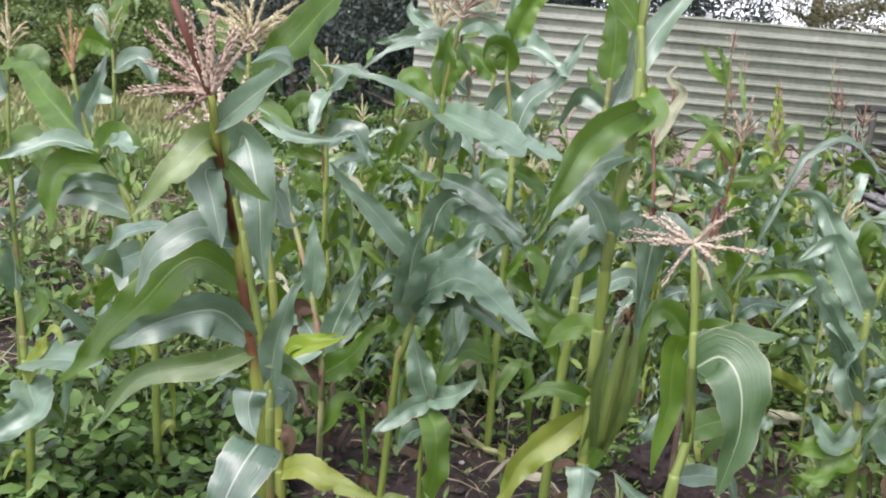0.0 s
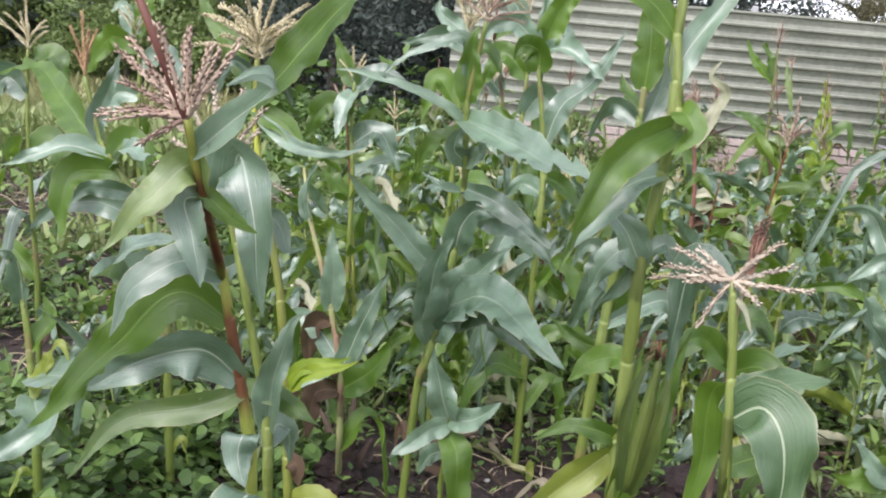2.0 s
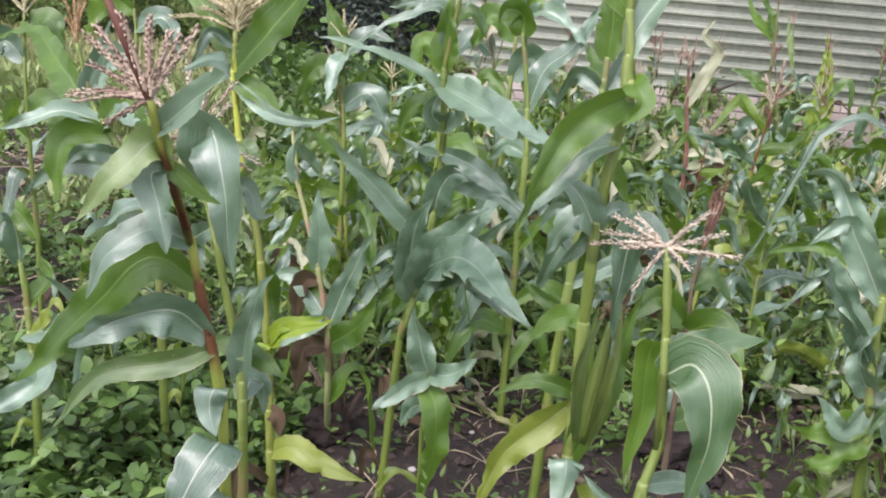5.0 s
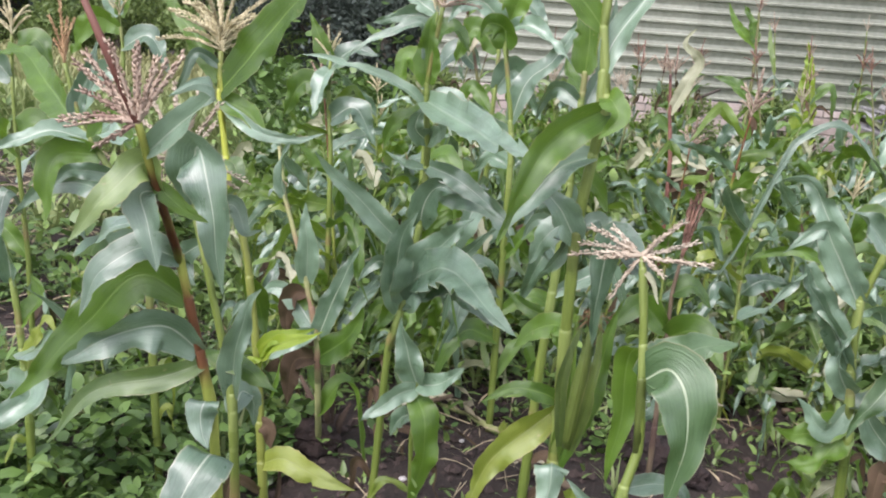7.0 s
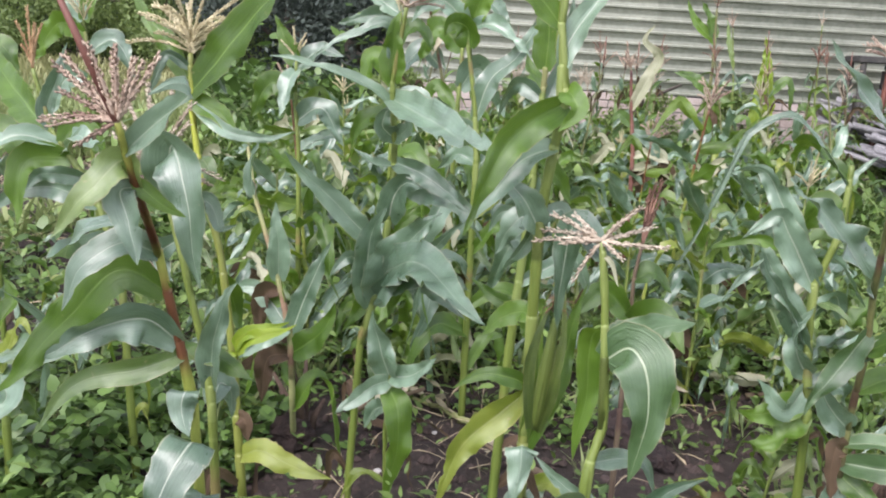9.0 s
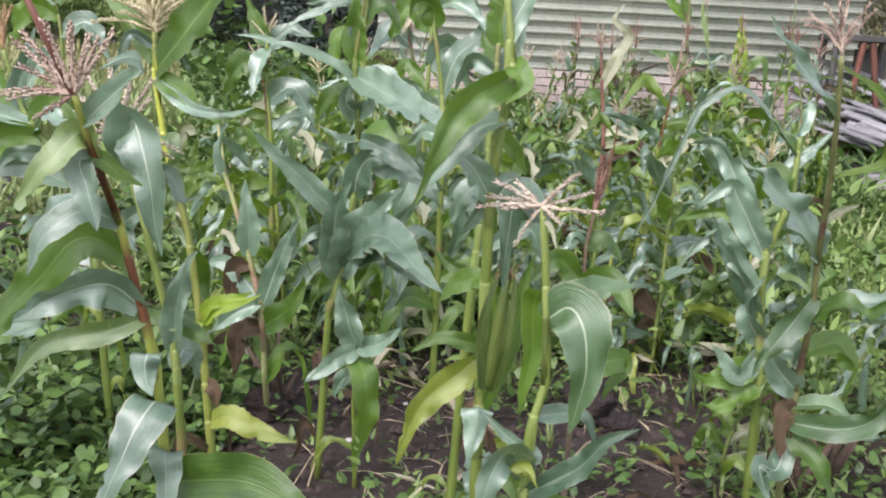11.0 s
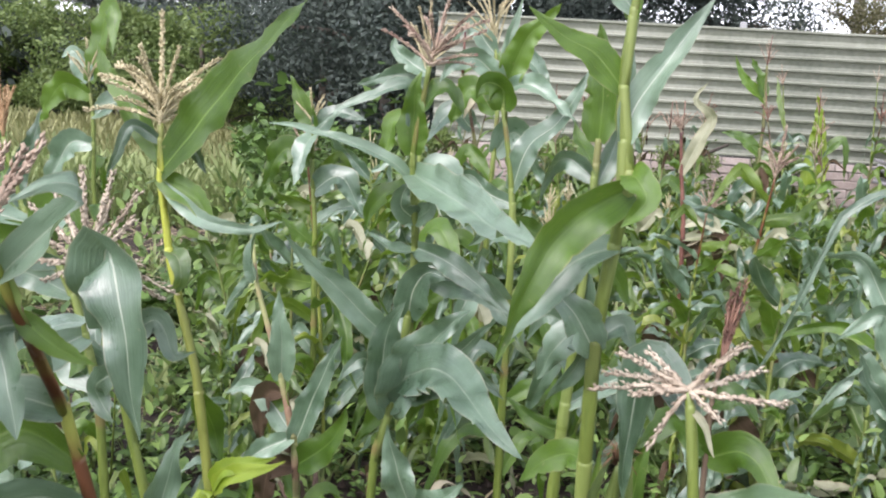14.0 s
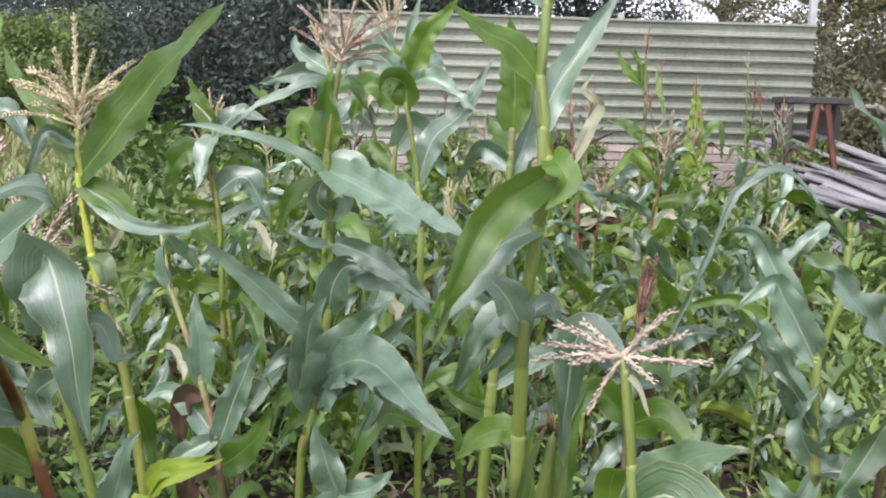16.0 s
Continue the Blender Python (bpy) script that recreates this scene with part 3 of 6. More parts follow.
def maize(label, stalk, thick, stem, low=0.3, tassel=None, ears=(), group="maize plants in the plot", wild=0.3, skirt=True):
    """One plant without its leaves. stalk: its bends from the ground up; low: the height of its lowest leaf."""
    global plant_count
    plant_count += 1
    seed = plant_count * 100
    foot = Vector(stalk[0])
    root = tagged(new("maize_plant"), label, "maize plant", group)
    root.matrix_world = Matrix.Translation(foot)
    st = [Vector(p) - foot for p in stalk]
    v, f, uv = stem_parts(st, thick)
    child("stem", mesh_of("stem", v, f, STEM[stem], uv), root)
    grown[root.name] = [st, thick, stem, seed, wild]
    if skirt and foot.y <= 2.6 and stem != "brown":
        # dried sheath ends that cling to the foot of the stem
        rng = random.Random(seed + 80)
        for z in (0.1, 0.19, 0.3, 0.4):
            if z > low - 0.03:
                continue
            at = along(st, z)
            a = rng.uniform(0, 6.28)
            o = Vector((math.cos(a), math.sin(a), 0))
            reach = rng.uniform(0.03, 0.09)
            v, f, uv = blade(at + o * thick * 0.4, at + o * reach + Vector((0, 0, rng.uniform(0.0, 0.05))), at + o * reach * 1.6 + Vector((0, 0, -rng.uniform(0.03, 0.09))), rng.uniform(0.014, 0.028), rng.uniform(0.4, 0.9), seed + 80 + int(z * 50), 1.0)
            child("dry_leaf", mesh_of("dry_leaf", v, f, LEAF["brown" if rng.random() < 0.7 else "yellow"], uv), root)
    if skirt and foot.y > 2.6:
        # older leaves that hang low on the stem
        rng = random.Random(seed + 70)
        z, turn = 0.16, rng.uniform(0, 360)
        while z < low - 0.06:
            at = along(st, z)
            a = radians(turn + rng.uniform(-45, 45))
            out = Vector((math.cos(a), math.sin(a), 0)) * rng.uniform(0.16, 0.3)
            rise = rng.uniform(0.03, 0.12)
            tip = out + Vector((0, 0, max(rise - rng.uniform(0.1, 0.32), 0.03 - z)))
            v, f, uv = blade(at, at + out * 0.5 + Vector((0, 0, rise)), at + tip, rng.uniform(0.04, 0.068), rng.uniform(0.3, 0.9), seed + 60 + int(z * 100), 1.0)
            kind = "brown" if z < 0.22 and rng.random() < 0.25 else rng.choice(["blue", "leaf", "blue", "leaf", "leaf"])
            child("leaf", mesh_of("leaf", v, f, LEAF[kind], uv), root)
            z += rng.uniform(0.08, 0.15)
            turn += 180
    if tassel:
        axis, n, kind, size, spread = tassel
        if kind == "pink" and size > 0.16:
            v, f, uv = tube([st[-1], st[-1] + Vector(axis).normalized() * size * 0.6, st[-1] + Vector(axis).normalized() * size * 1.2], [0.0055, 0.005, 0.003], 8)
            child("tassel_axis", mesh_of("tassel_axis", v, f, STEM["spike"], uv), root, "dark red tassel axis")
        child("tassel", tassel_mesh(st[-1], axis, n, kind, size, spread, seed), root, kind.replace("pale", "pale tan") + " coloured tassel")
    for i, (a, b) in enumerate(ears):
        ear_parts(Vector(a) - foot, Vector(b) - foot, root, seed + 50 + 7 * i)
    return root


def leaf(plant, h, *way):
    """A leaf that leaves the stem at height h. way: the points it runs through, off the stem, then its width, turn and kind."""
    *points, width, face, kind = way
    mine = grown[plant.name]
    st, thick, stem, seed, wild = mine
    mine[3] += 1
    at, low = along(st, h), along(st, max(h - 0.11, 0.0))
    v, f, uv = ribbon([at] + [at + Vector(q) for q in points], width, face, seed, wild)
    child("leaf", mesh_of("leaf", v, f, LEAF[kind], uv), plant)
    # the sheath that clasps the stem below the blade
    r = thick / 2 * (1.0 - 0.5 * (h / max(st[-1].z, 0.01)) ** 2.0)
    v, f, uv = tube([low, (low + at) / 2, at, at + Vector((0, 0, 0.006))], [r * 1.01, r * 1.05, r * 1.12, r * 1.04], 10)
    child("sheath", mesh_of("sheath", v, f, SHEATH if stem in ("stalk", "fill") else STEM[stem], uv), plant)


# ---- the plants that stand nearest ----
p = maize("tall maize plant with a reddish stalk and a dry pink tassel",
          [(-0.10, 1.42, 0.00), (-0.10, 1.40, 0.55), (-0.11, 1.39, 0.72), (-0.12, 1.36, 0.82), (-0.13, 1.32, 0.95), (-0.13, 1.25, 1.06), (-0.12, 1.19, 1.14)], 0.018, "red", 0.50,
          tassel=((-0.052, -0.02, 0.125), [(0.27, 0.1, 0.44), (0.2, -0.15, 0.36), (0.14, 0.0, 0.5), (0.1, 0.2, 0.42), (0.04, -0.1, 0.53), (-0.06, 0.1, 0.51), (-0.1, -0.2, 0.53), (-0.16, 0.25, 0.46), (-0.24, 0.0, 0.41), (-0.34, -0.1, 0.44), (-0.36, 0.2, 0.36), (-0.47, 0.0, 0.42), (-0.5, 0.1, 0.24), (-0.56, -0.05, 0.12), (-0.4, -0.2, 0.06), (-0.3, 0.1, 0), (-0.26, -0.1, -0.2)], 'pink', 0.17, 56))
leaf(p, 1.10, (0.048, -0.010, 0.041), (0.104, -0.040, 0.083), (0.093, -0.070, 0.091), (0.075, -0.090, 0.078), 0.034, 0.85, "blue")
leaf(p, 1.05, (-0.003, -0.030, 0.037), (-0.036, -0.060, -0.006), (-0.075, -0.080, -0.059), 0.040, 0.80, "palegreen")
leaf(p, 1.05, (-0.011, -0.020, -0.005), (0.006, -0.030, -0.043), (0.022, -0.040, -0.093), 0.041, 0.95, "blue")
leaf(p, 0.95, (-0.036, -0.040, 0.018), (-0.078, -0.070, -0.016), (-0.099, -0.080, -0.072), 0.042, 0.80, "blue")
leaf(p, 1.06, (0.032, 0.010, -0.028), (0.057, 0.030, -0.047), 0.021, 0.80, "leaf")
leaf(p, 0.89, (-0.062, -0.020, 0.032), (-0.138, -0.040, -0.048), (-0.235, -0.060, -0.158), 0.057, 0.70, "leaf")
leaf(p, 0.81, (-0.035, -0.030, 0.039), (-0.099, -0.050, 0.023), (-0.178, -0.070, -0.022), 0.062, 0.90, "blue")
leaf(p, 0.79, (-0.049, -0.030, -0.020), (-0.129, -0.060, -0.041), (-0.189, -0.080, -0.115), 0.037, 0.75, "palegreen")
leaf(p, 0.63, (0.011, -0.050, 0.032), (-0.003, -0.100, -0.010), (-0.042, -0.140, -0.131), 0.066, 0.85, "blue")
leaf(p, 0.72, (-0.002, -0.020, 0.012), (-0.004, -0.030, -0.016), (0.012, -0.040, -0.049), 0.042, 0.90, "blue")
leaf(p, 0.50, (0.138, -0.040, 0.046), (0.234, -0.080, 0.035), (0.347, -0.120, 0.009), 0.087, 0.65, "leaf")
leaf(p, 0.52, (0.013, -0.030, 0.052), (0.022, -0.050, 0.001), (0.038, -0.060, -0.073), 0.048, 0.80, "blue")

p = maize("maize plant with a straw-coloured tassel and one large erect leaf",
          [(-0.22, 1.95, 0.00), (-0.25, 1.95, 0.34), (-0.27, 1.95, 0.59), (-0.30, 1.95, 0.80), (-0.35, 1.95, 0.98), (-0.37, 1.95, 1.12), (-0.37, 1.95, 1.21)], 0.020, "yellow", 0.36,
          tassel=((0.0, 0.0, 0.11), 26, 'straw', 0.155, 74))
leaf(p, 1.13, (0.080, -0.030, 0.083), (0.163, -0.060, 0.166), (0.301, -0.120, 0.285), 0.076, 0.80, "leaf")
leaf(p, 1.15, (-0.063, 0.020, 0.083), (-0.115, 0.040, 0.132), (-0.149, 0.050, 0.190), 0.042, 0.80, "leaf")
leaf(p, 1.18, (-0.040, -0.020, 0.024), (-0.058, -0.030, -0.018), (-0.081, -0.030, -0.067), 0.020, 0.70, "blue")
leaf(p, 1.12, (0.070, -0.020, -0.026), (0.106, -0.040, -0.053), (0.134, -0.050, -0.086), 0.042, 0.80, "leaf")
leaf(p, 1.11, (0.099, -0.050, -0.044), (0.182, -0.080, -0.049), (0.255, -0.100, -0.030), 0.025, 0.75, "blue")
leaf(p, 1.15, (0.021, 0.030, 0.030), (0.044, 0.030, 0.017), (0.063, 0.040, -0.020), 0.031, 0.80, "blue")
leaf(p, 1.00, (0.027, -0.020, -0.008), (0.038, -0.030, -0.043), (0.011, -0.030, -0.075), 0.032, 0.80, "palegreen")
leaf(p, 0.59, (0.032, -0.020, 0.052), (0.087, -0.030, 0.075), (0.138, -0.050, 0.100), 0.030, 0.60, "lime")
leaf(p, 0.59, (0.048, -0.030, 0.044), (0.106, -0.050, 0.072), (0.158, -0.060, 0.099), 0.033, 0.60, "lime")
leaf(p, 0.57, (0.004, -0.030, 0.036), (-0.008, -0.040, 0.022), (-0.027, -0.050, -0.011), 0.028, 0.70, "lime")
leaf(p, 0.36, (0.062, -0.030, 0.032), (0.149, -0.050, 0.011), (0.225, -0.060, 0.001), 0.047, 0.60, "yellow")
leaf(p, 0.45, (0.024, -0.020, 0.003), (0.034, -0.020, -0.043), 0.033, 0.80, "brown")
leaf(p, 0.76, (0.005, 0.050, -0.075), (0.020, 0.060, -0.143), 0.045, 0.70, "leaf")

p = maize("slender yellow-green maize plant with drooping grey-green leaves",
          [(-0.12, 1.55, 0.00), (-0.14, 1.55, 0.52), (-0.15, 1.55, 0.69), (-0.19, 1.55, 0.84), (-0.21, 1.55, 0.93), (-0.25, 1.55, 1.05)], 0.018, "stalk", 0.64,
          tassel=((0, 0, 1), [(-0.55, 0.1, 1.0), (-0.2, 0.2, 1.15), (0.25, 0.1, 1.05), (-0.85, 0.2, 0.7), (0.5, 0.2, 0.8), (0.0, -0.1, 0.8), (-0.6, -0.1, 0.25), (0.7, -0.1, 0.2), (-0.95, 0.1, -0.1), (1.0, 0.1, -0.05), (-0.4, 0.3, 0.5), (0.45, 0.2, 0.45), (0.2, -0.3, 0.3), (-0.25, -0.3, 0.1), (0.75, 0.3, -0.3), (-0.7, 0.2, -0.35), (0.1, 0.3, 0.7)], 'pale', 0.11, 95))
leaf(p, 0.97, (0.017, -0.030, 0.107), (0.059, -0.060, 0.012), (0.080, -0.060, -0.114), 0.072, 0.97, "blue")
leaf(p, 0.67, (0.011, -0.020, 0.087), (0.035, -0.030, 0.163), (0.059, -0.040, 0.193), 0.047, 0.95, "blue")
leaf(p, 0.94, (0.043, 0.020, 0.042), (0.070, 0.020, 0.001), (0.097, 0.020, 0.005), 0.030, 0.70, "blue")
leaf(p, 0.72, (-0.026, 0.010, 0.021), (0.038, -0.010, 0.003), (0.102, -0.030, -0.018), 0.043, 0.75, "leaf")
leaf(p, 0.64, (-0.002, 0.040, 0.025), (0.014, 0.050, 0.007), (0.018, 0.050, -0.038), 0.041, 0.90, "blue")
leaf(p, 0.92, (-0.048, 0.030, -0.041), (-0.022, 0.030, -0.081), 0.036, 0.90, "blue")

p = maize("maize plant with a dried broken stalk end and brown husk",
          [(-0.41, 2.82, 0.00), (-0.38, 2.70, 0.19), (-0.38, 2.66, 0.42), (-0.43, 2.66, 0.61), (-0.51, 2.70, 0.80), (-0.60, 2.87, 0.92)], 0.019, "dry", 0.35)
leaf(p, 0.54, (-0.047, 0.020, -0.013), (-0.069, 0.020, -0.071), (-0.069, 0.020, -0.154), 0.060, 0.85, "brown")
leaf(p, 0.35, (-0.075, 0.030, -0.027), (-0.094, 0.030, -0.091), (-0.095, 0.030, -0.173), 0.071, 0.85, "brown")
leaf(p, 0.39, (-0.017, 0.030, 0.011), (0.028, 0.030, -0.023), 0.046, 0.90, "brown")
leaf(p, 0.80, (-0.013, 0.000, 0.063), (-0.004, 0.000, 0.119), (0.005, 0.000, 0.158), 0.057, 0.95, "blue")
leaf(p, 0.57, (0.006, -0.020, 0.103), (-0.003, -0.030, 0.187), (-0.006, -0.030, 0.235), 0.062, 0.92, "blue")
leaf(p, 0.41, (0.051, -0.020, 0.131), (0.089, -0.030, 0.226), (0.122, -0.040, 0.299), 0.063, 0.90, "blue")
leaf(p, 0.43, (-0.066, 0.020, 0.069), (-0.127, 0.030, 0.105), (-0.200, 0.030, 0.079), 0.060, 0.85, "blue")
leaf(p, 0.50, (-0.035, 0.030, 0.045), (-0.075, 0.040, 0.018), (-0.083, 0.040, -0.049), 0.068, 0.85, "leaf")
leaf(p, 0.35, (0.101, -0.030, 0.089), (0.138, -0.040, 0.182), 0.074, 0.80, "leaf")
leaf(p, 0.43, (-0.074, -0.020, -0.038), (-0.138, -0.040, -0.092), 0.060, 0.80, "blue")

p = maize("bushy maize plant with long pointed grey-green leaves",
          [(-0.15, 2.50, 0.00), (-0.13, 2.50, 0.48), (-0.09, 2.50, 0.62), (-0.06, 2.50, 0.90), (-0.06, 2.48, 1.01), (-0.06, 2.42, 1.16), (-0.03, 2.40, 1.34)], 0.021, "stalk", 0.57,
          tassel=((0.03, 0.0, 0.12), 15, 'pink', 0.15, 60))
leaf(p, 1.16, (-0.001, -0.010, 0.077), (0.005, -0.020, 0.138), (0.016, -0.020, 0.172), 0.062, 0.97, "leaf")
leaf(p, 1.15, (-0.012, -0.020, 0.147), (-0.083, -0.050, 0.123), (-0.195, -0.080, 0.045), 0.029, 0.60, "blue")
leaf(p, 1.10, (-0.050, -0.020, 0.046), (-0.163, -0.040, 0.084), (-0.304, -0.060, 0.106), 0.029, 0.50, "blue")
leaf(p, 1.12, (0.131, -0.180, -0.030), (0.242, -0.380, -0.055), (0.339, -0.550, -0.065), 0.089, 0.85, "blue")
leaf(p, 1.02, (-0.021, -0.040, 0.031), (-0.013, -0.050, 0.067), (0.007, -0.050, 0.080), 0.050, 0.90, "blue")
leaf(p, 1.02, (0.041, -0.040, 0.033), (0.036, -0.040, 0.062), 0.046, 0.90, "blue")
leaf(p, 1.08, (-0.058, 0.030, -0.005), (-0.103, 0.040, -0.044), (-0.120, 0.050, -0.103), 0.047, 0.80, "leaf")
leaf(p, 0.95, (-0.037, -0.030, 0.003), (-0.072, -0.040, 0.021), (-0.099, -0.050, 0.045), 0.028, 0.60, "blue")
leaf(p, 0.96, (0.088, -0.050, -0.021), (0.165, -0.090, -0.060), (0.241, -0.130, -0.101), 0.053, 0.80, "blue")
leaf(p, 0.92, (0.145, -0.030, -0.032), (0.209, -0.060, -0.065), (0.247, -0.080, -0.131), 0.077, 0.90, "blue")
leaf(p, 0.59, (0.072, -0.050, 0.145), (0.137, -0.080, 0.217), (0.188, -0.100, 0.265), 0.115, 0.92, "blue")
leaf(p, 0.62, (0.109, -0.030, 0.093), (0.178, -0.050, 0.158), (0.231, -0.080, 0.213), 0.053, 0.75, "blue")
leaf(p, 0.73, (-0.077, -0.040, 0.072), (-0.158, -0.080, 0.160), (-0.241, -0.120, 0.248), 0.057, 0.75, "blue")
leaf(p, 0.57, (-0.009, -0.040, 0.126), (0.011, -0.060, 0.226), (0.048, -0.080, 0.287), 0.080, 0.92, "blue")
leaf(p, 0.80, (0.020, -0.030, 0.076), (0.056, -0.050, 0.114), (0.113, -0.080, 0.105), 0.073, 0.90, "blue")
leaf(p, 0.62, (-0.058, -0.030, 0.082), (-0.084, -0.050, 0.074), (-0.116, -0.060, 0.031), 0.053, 0.80, "blue")
leaf(p, 0.66, (0.128, -0.180, 0.083), (0.240, -0.350, 0.067), (0.339, -0.460, 0.022), 0.099, 0.90, "blue")
leaf(p, 0.62, (0.061, 0.030, 0.045), (0.041, 0.040, -0.011), (0.022, 0.040, -0.092), 0.060, 0.90, "leaf")
leaf(p, 0.70, (0.099, 0.050, -0.009), (0.162, 0.060, -0.034), (0.227, 0.060, -0.083), 0.060, 0.85, "blue")
leaf(p, 0.66, (-0.057, 0.030, -0.108), (-0.105, 0.030, -0.179), 0.060, 0.85, "leaf")
leaf(p, 0.59, (0.103, -0.050, 0.084), (0.191, -0.090, 0.053), (0.275, -0.120, 0.006), 0.070, 0.85, "blue")

p = maize("tall sturdy green maize plant carrying an ear in its husk",
          [(0.37, 1.86, 0.00), (0.36, 1.85, 0.67), (0.36, 1.83, 0.80), (0.36, 1.82, 0.96), (0.37, 1.81, 1.06), (0.39, 1.80, 1.18), (0.37, 1.80, 1.26), (0.37, 1.80, 1.34), (0.38, 1.80, 1.44)], 0.025, "stalk", 0.49,
          tassel=((0.01, -0.02, 0.11), 12, 'straw', 0.16, 50), ears=[((0.385, 1.77, 0.578), (0.408, 1.75, 0.812))])
leaf(p, 1.17, (-0.060, -0.050, -0.040), (-0.104, -0.090, -0.103), (-0.147, -0.120, -0.228), 0.063, 0.80, "leaf")
leaf(p, 1.09, (-0.053, -0.030, -0.023), (-0.094, -0.060, -0.075), (-0.133, -0.080, -0.134), 0.062, 0.85, "blue")
leaf(p, 1.19, (0.012, -0.030, -0.005), (0.024, -0.050, -0.030), (-0.004, -0.060, -0.064), 0.041, 0.90, "leaf")
leaf(p, 1.30, (-0.037, -0.020, 0.042), (-0.081, -0.040, 0.064), (-0.123, -0.060, 0.095), 0.041, 0.75, "leaf")
leaf(p, 1.23, (0.010, 0.010, 0.049), (0.051, 0.020, 0.116), (0.101, 0.030, 0.193), 0.045, 0.85, "blue")
leaf(p, 0.94, (-0.022, -0.030, 0.046), (-0.052, -0.050, 0.086), (-0.070, -0.060, 0.116), 0.055, 0.90, "blue")
leaf(p, 0.95, (0.034, 0.020, 0.027), (0.047, 0.020, 0.009), (0.063, 0.020, -0.011), 0.031, 0.80, "blue")
leaf(p, 0.95, (-0.016, 0.020, -0.025), (-0.035, 0.030, -0.060), (-0.063, 0.040, -0.099), 0.031, 0.80, "blue")
leaf(p, 1.39, (0.003, 0.010, 0.060), (0.016, 0.020, 0.104), 0.032, 0.85, "leaf")
leaf(p, 1.40, (-0.039, -0.010, 0.048), (-0.059, -0.020, 0.082), 0.029, 0.85, "blue")
leaf(p, 0.62, (-0.046, -0.020, -0.041), (-0.116, -0.040, -0.113), (-0.158, -0.050, -0.240), 0.060, 0.85, "yellow")
leaf(p, 0.63, (-0.026, -0.020, 0.019), (-0.083, -0.030, 0.025), (-0.138, -0.040, -0.007), 0.033, 0.70, "leaf")
leaf(p, 0.51, (0.016, -0.020, 0.117), (0.018, -0.020, 0.213), (0.024, -0.020, 0.308), 0.027, 0.90, "fresh")
leaf(p, 0.49, (0.045, -0.030, 0.135), (0.072, -0.030, 0.256), (0.094, -0.030, 0.356), 0.039, 0.90, "leaf")
leaf(p, 0.50, (-0.000, -0.040, 0.023), (-0.000, -0.060, -0.018), (-0.006, -0.080, -0.084), 0.057, 0.85, "blue")
leaf(p, 0.77, (-0.024, 0.030, 0.001), (-0.060, 0.040, -0.016), (-0.096, 0.050, -0.058), 0.043, 0.90, "leaf")
leaf(p, 0.94, (-0.030, 0.020, 0.016), (-0.057, 0.020, -0.008), (-0.079, 0.030, -0.058), 0.046, 0.85, "blue")

p = maize("maize plant with an upright dark green top leaf",
          [(0.28, 2.10, 0.00), (0.30, 2.10, 0.60), (0.32, 2.10, 0.93), (0.33, 2.10, 1.22)], 0.023, "stalk", 0.75)
leaf(p, 1.22, (0.002, -0.010, 0.082), (-0.005, -0.010, 0.136), (-0.012, -0.020, 0.189), 0.058, 0.97, "leaf")
leaf(p, 1.13, (0.028, 0.030, 0.084), (0.038, 0.030, 0.151), (0.047, 0.030, 0.244), 0.042, 0.92, "blue")
leaf(p, 1.16, (-0.044, 0.020, 0.030), (-0.073, 0.030, 0.014), (-0.090, 0.030, -0.044), 0.038, 0.80, "blue")
leaf(p, 1.18, (-0.032, 0.080, 0.034), (-0.049, 0.100, 0.073), 0.036, 0.85, "leaf")
leaf(p, 1.00, (-0.008, 0.030, -0.096), (-0.058, 0.040, -0.085), (-0.097, 0.050, -0.136), 0.046, 0.85, "blue")
leaf(p, 1.04, (0.056, 0.060, -0.057), (0.078, 0.080, -0.101), 0.046, 0.85, "leaf")
leaf(p, 0.91, (0.008, 0.030, -0.089), (0.000, 0.030, -0.151), (-0.002, 0.030, -0.234), 0.041, 0.90, "leaf")
leaf(p, 0.83, (-0.019, 0.050, 0.025), (-0.048, 0.060, -0.021), (-0.077, 0.080, -0.113), 0.047, 0.85, "blue")
leaf(p, 0.77, (0.096, 0.060, 0.047), (0.127, 0.070, 0.025), (0.162, 0.080, -0.061), 0.043, 0.85, "blue")
leaf(p, 0.75, (0.002, 0.030, -0.033), (-0.038, 0.030, -0.030), (-0.110, 0.030, 0.013), 0.038, 0.85, "leaf")

p = maize("short maize plant with a collapsed straw-coloured tassel",
          [(0.48, 1.47, 0.00), (0.48, 1.48, 0.63), (0.50, 1.50, 0.71), (0.49, 1.50, 0.83), (0.48, 1.50, 0.94), (0.47, 1.50, 0.99)], 0.019, "stalk", 0.50,
          tassel=((0, 0, 1), [(-0.92, -0.05, 0.06), (-0.8, 0.12, 0.2), (-0.7, 0, 0.38), (-0.42, 0.25, 0.36), (0.5, -0.05, 0.66), (0.44, 0.15, 0.5), (0.9, -0.1, -0.04), (0.7, 0.25, 0.2), (-0.34, -0.2, -0.46), (0.3, -0.3, -0.14), (-0.55, -0.25, -0.02)], 'pale', 0.105, 95))
leaf(p, 0.81, (0.036, -0.020, 0.028), (0.064, -0.050, -0.010), (0.066, -0.050, -0.085), (0.050, -0.040, -0.171), 0.076, 0.97, "deep")
leaf(p, 0.81, (0.043, 0.050, 0.020), (0.081, 0.080, 0.038), (0.136, 0.100, 0.044), 0.071, 0.97, "deep")
leaf(p, 0.86, (-0.017, 0.040, -0.030), (-0.018, 0.050, -0.125), (-0.029, 0.050, -0.234), 0.040, 0.95, "leaf")
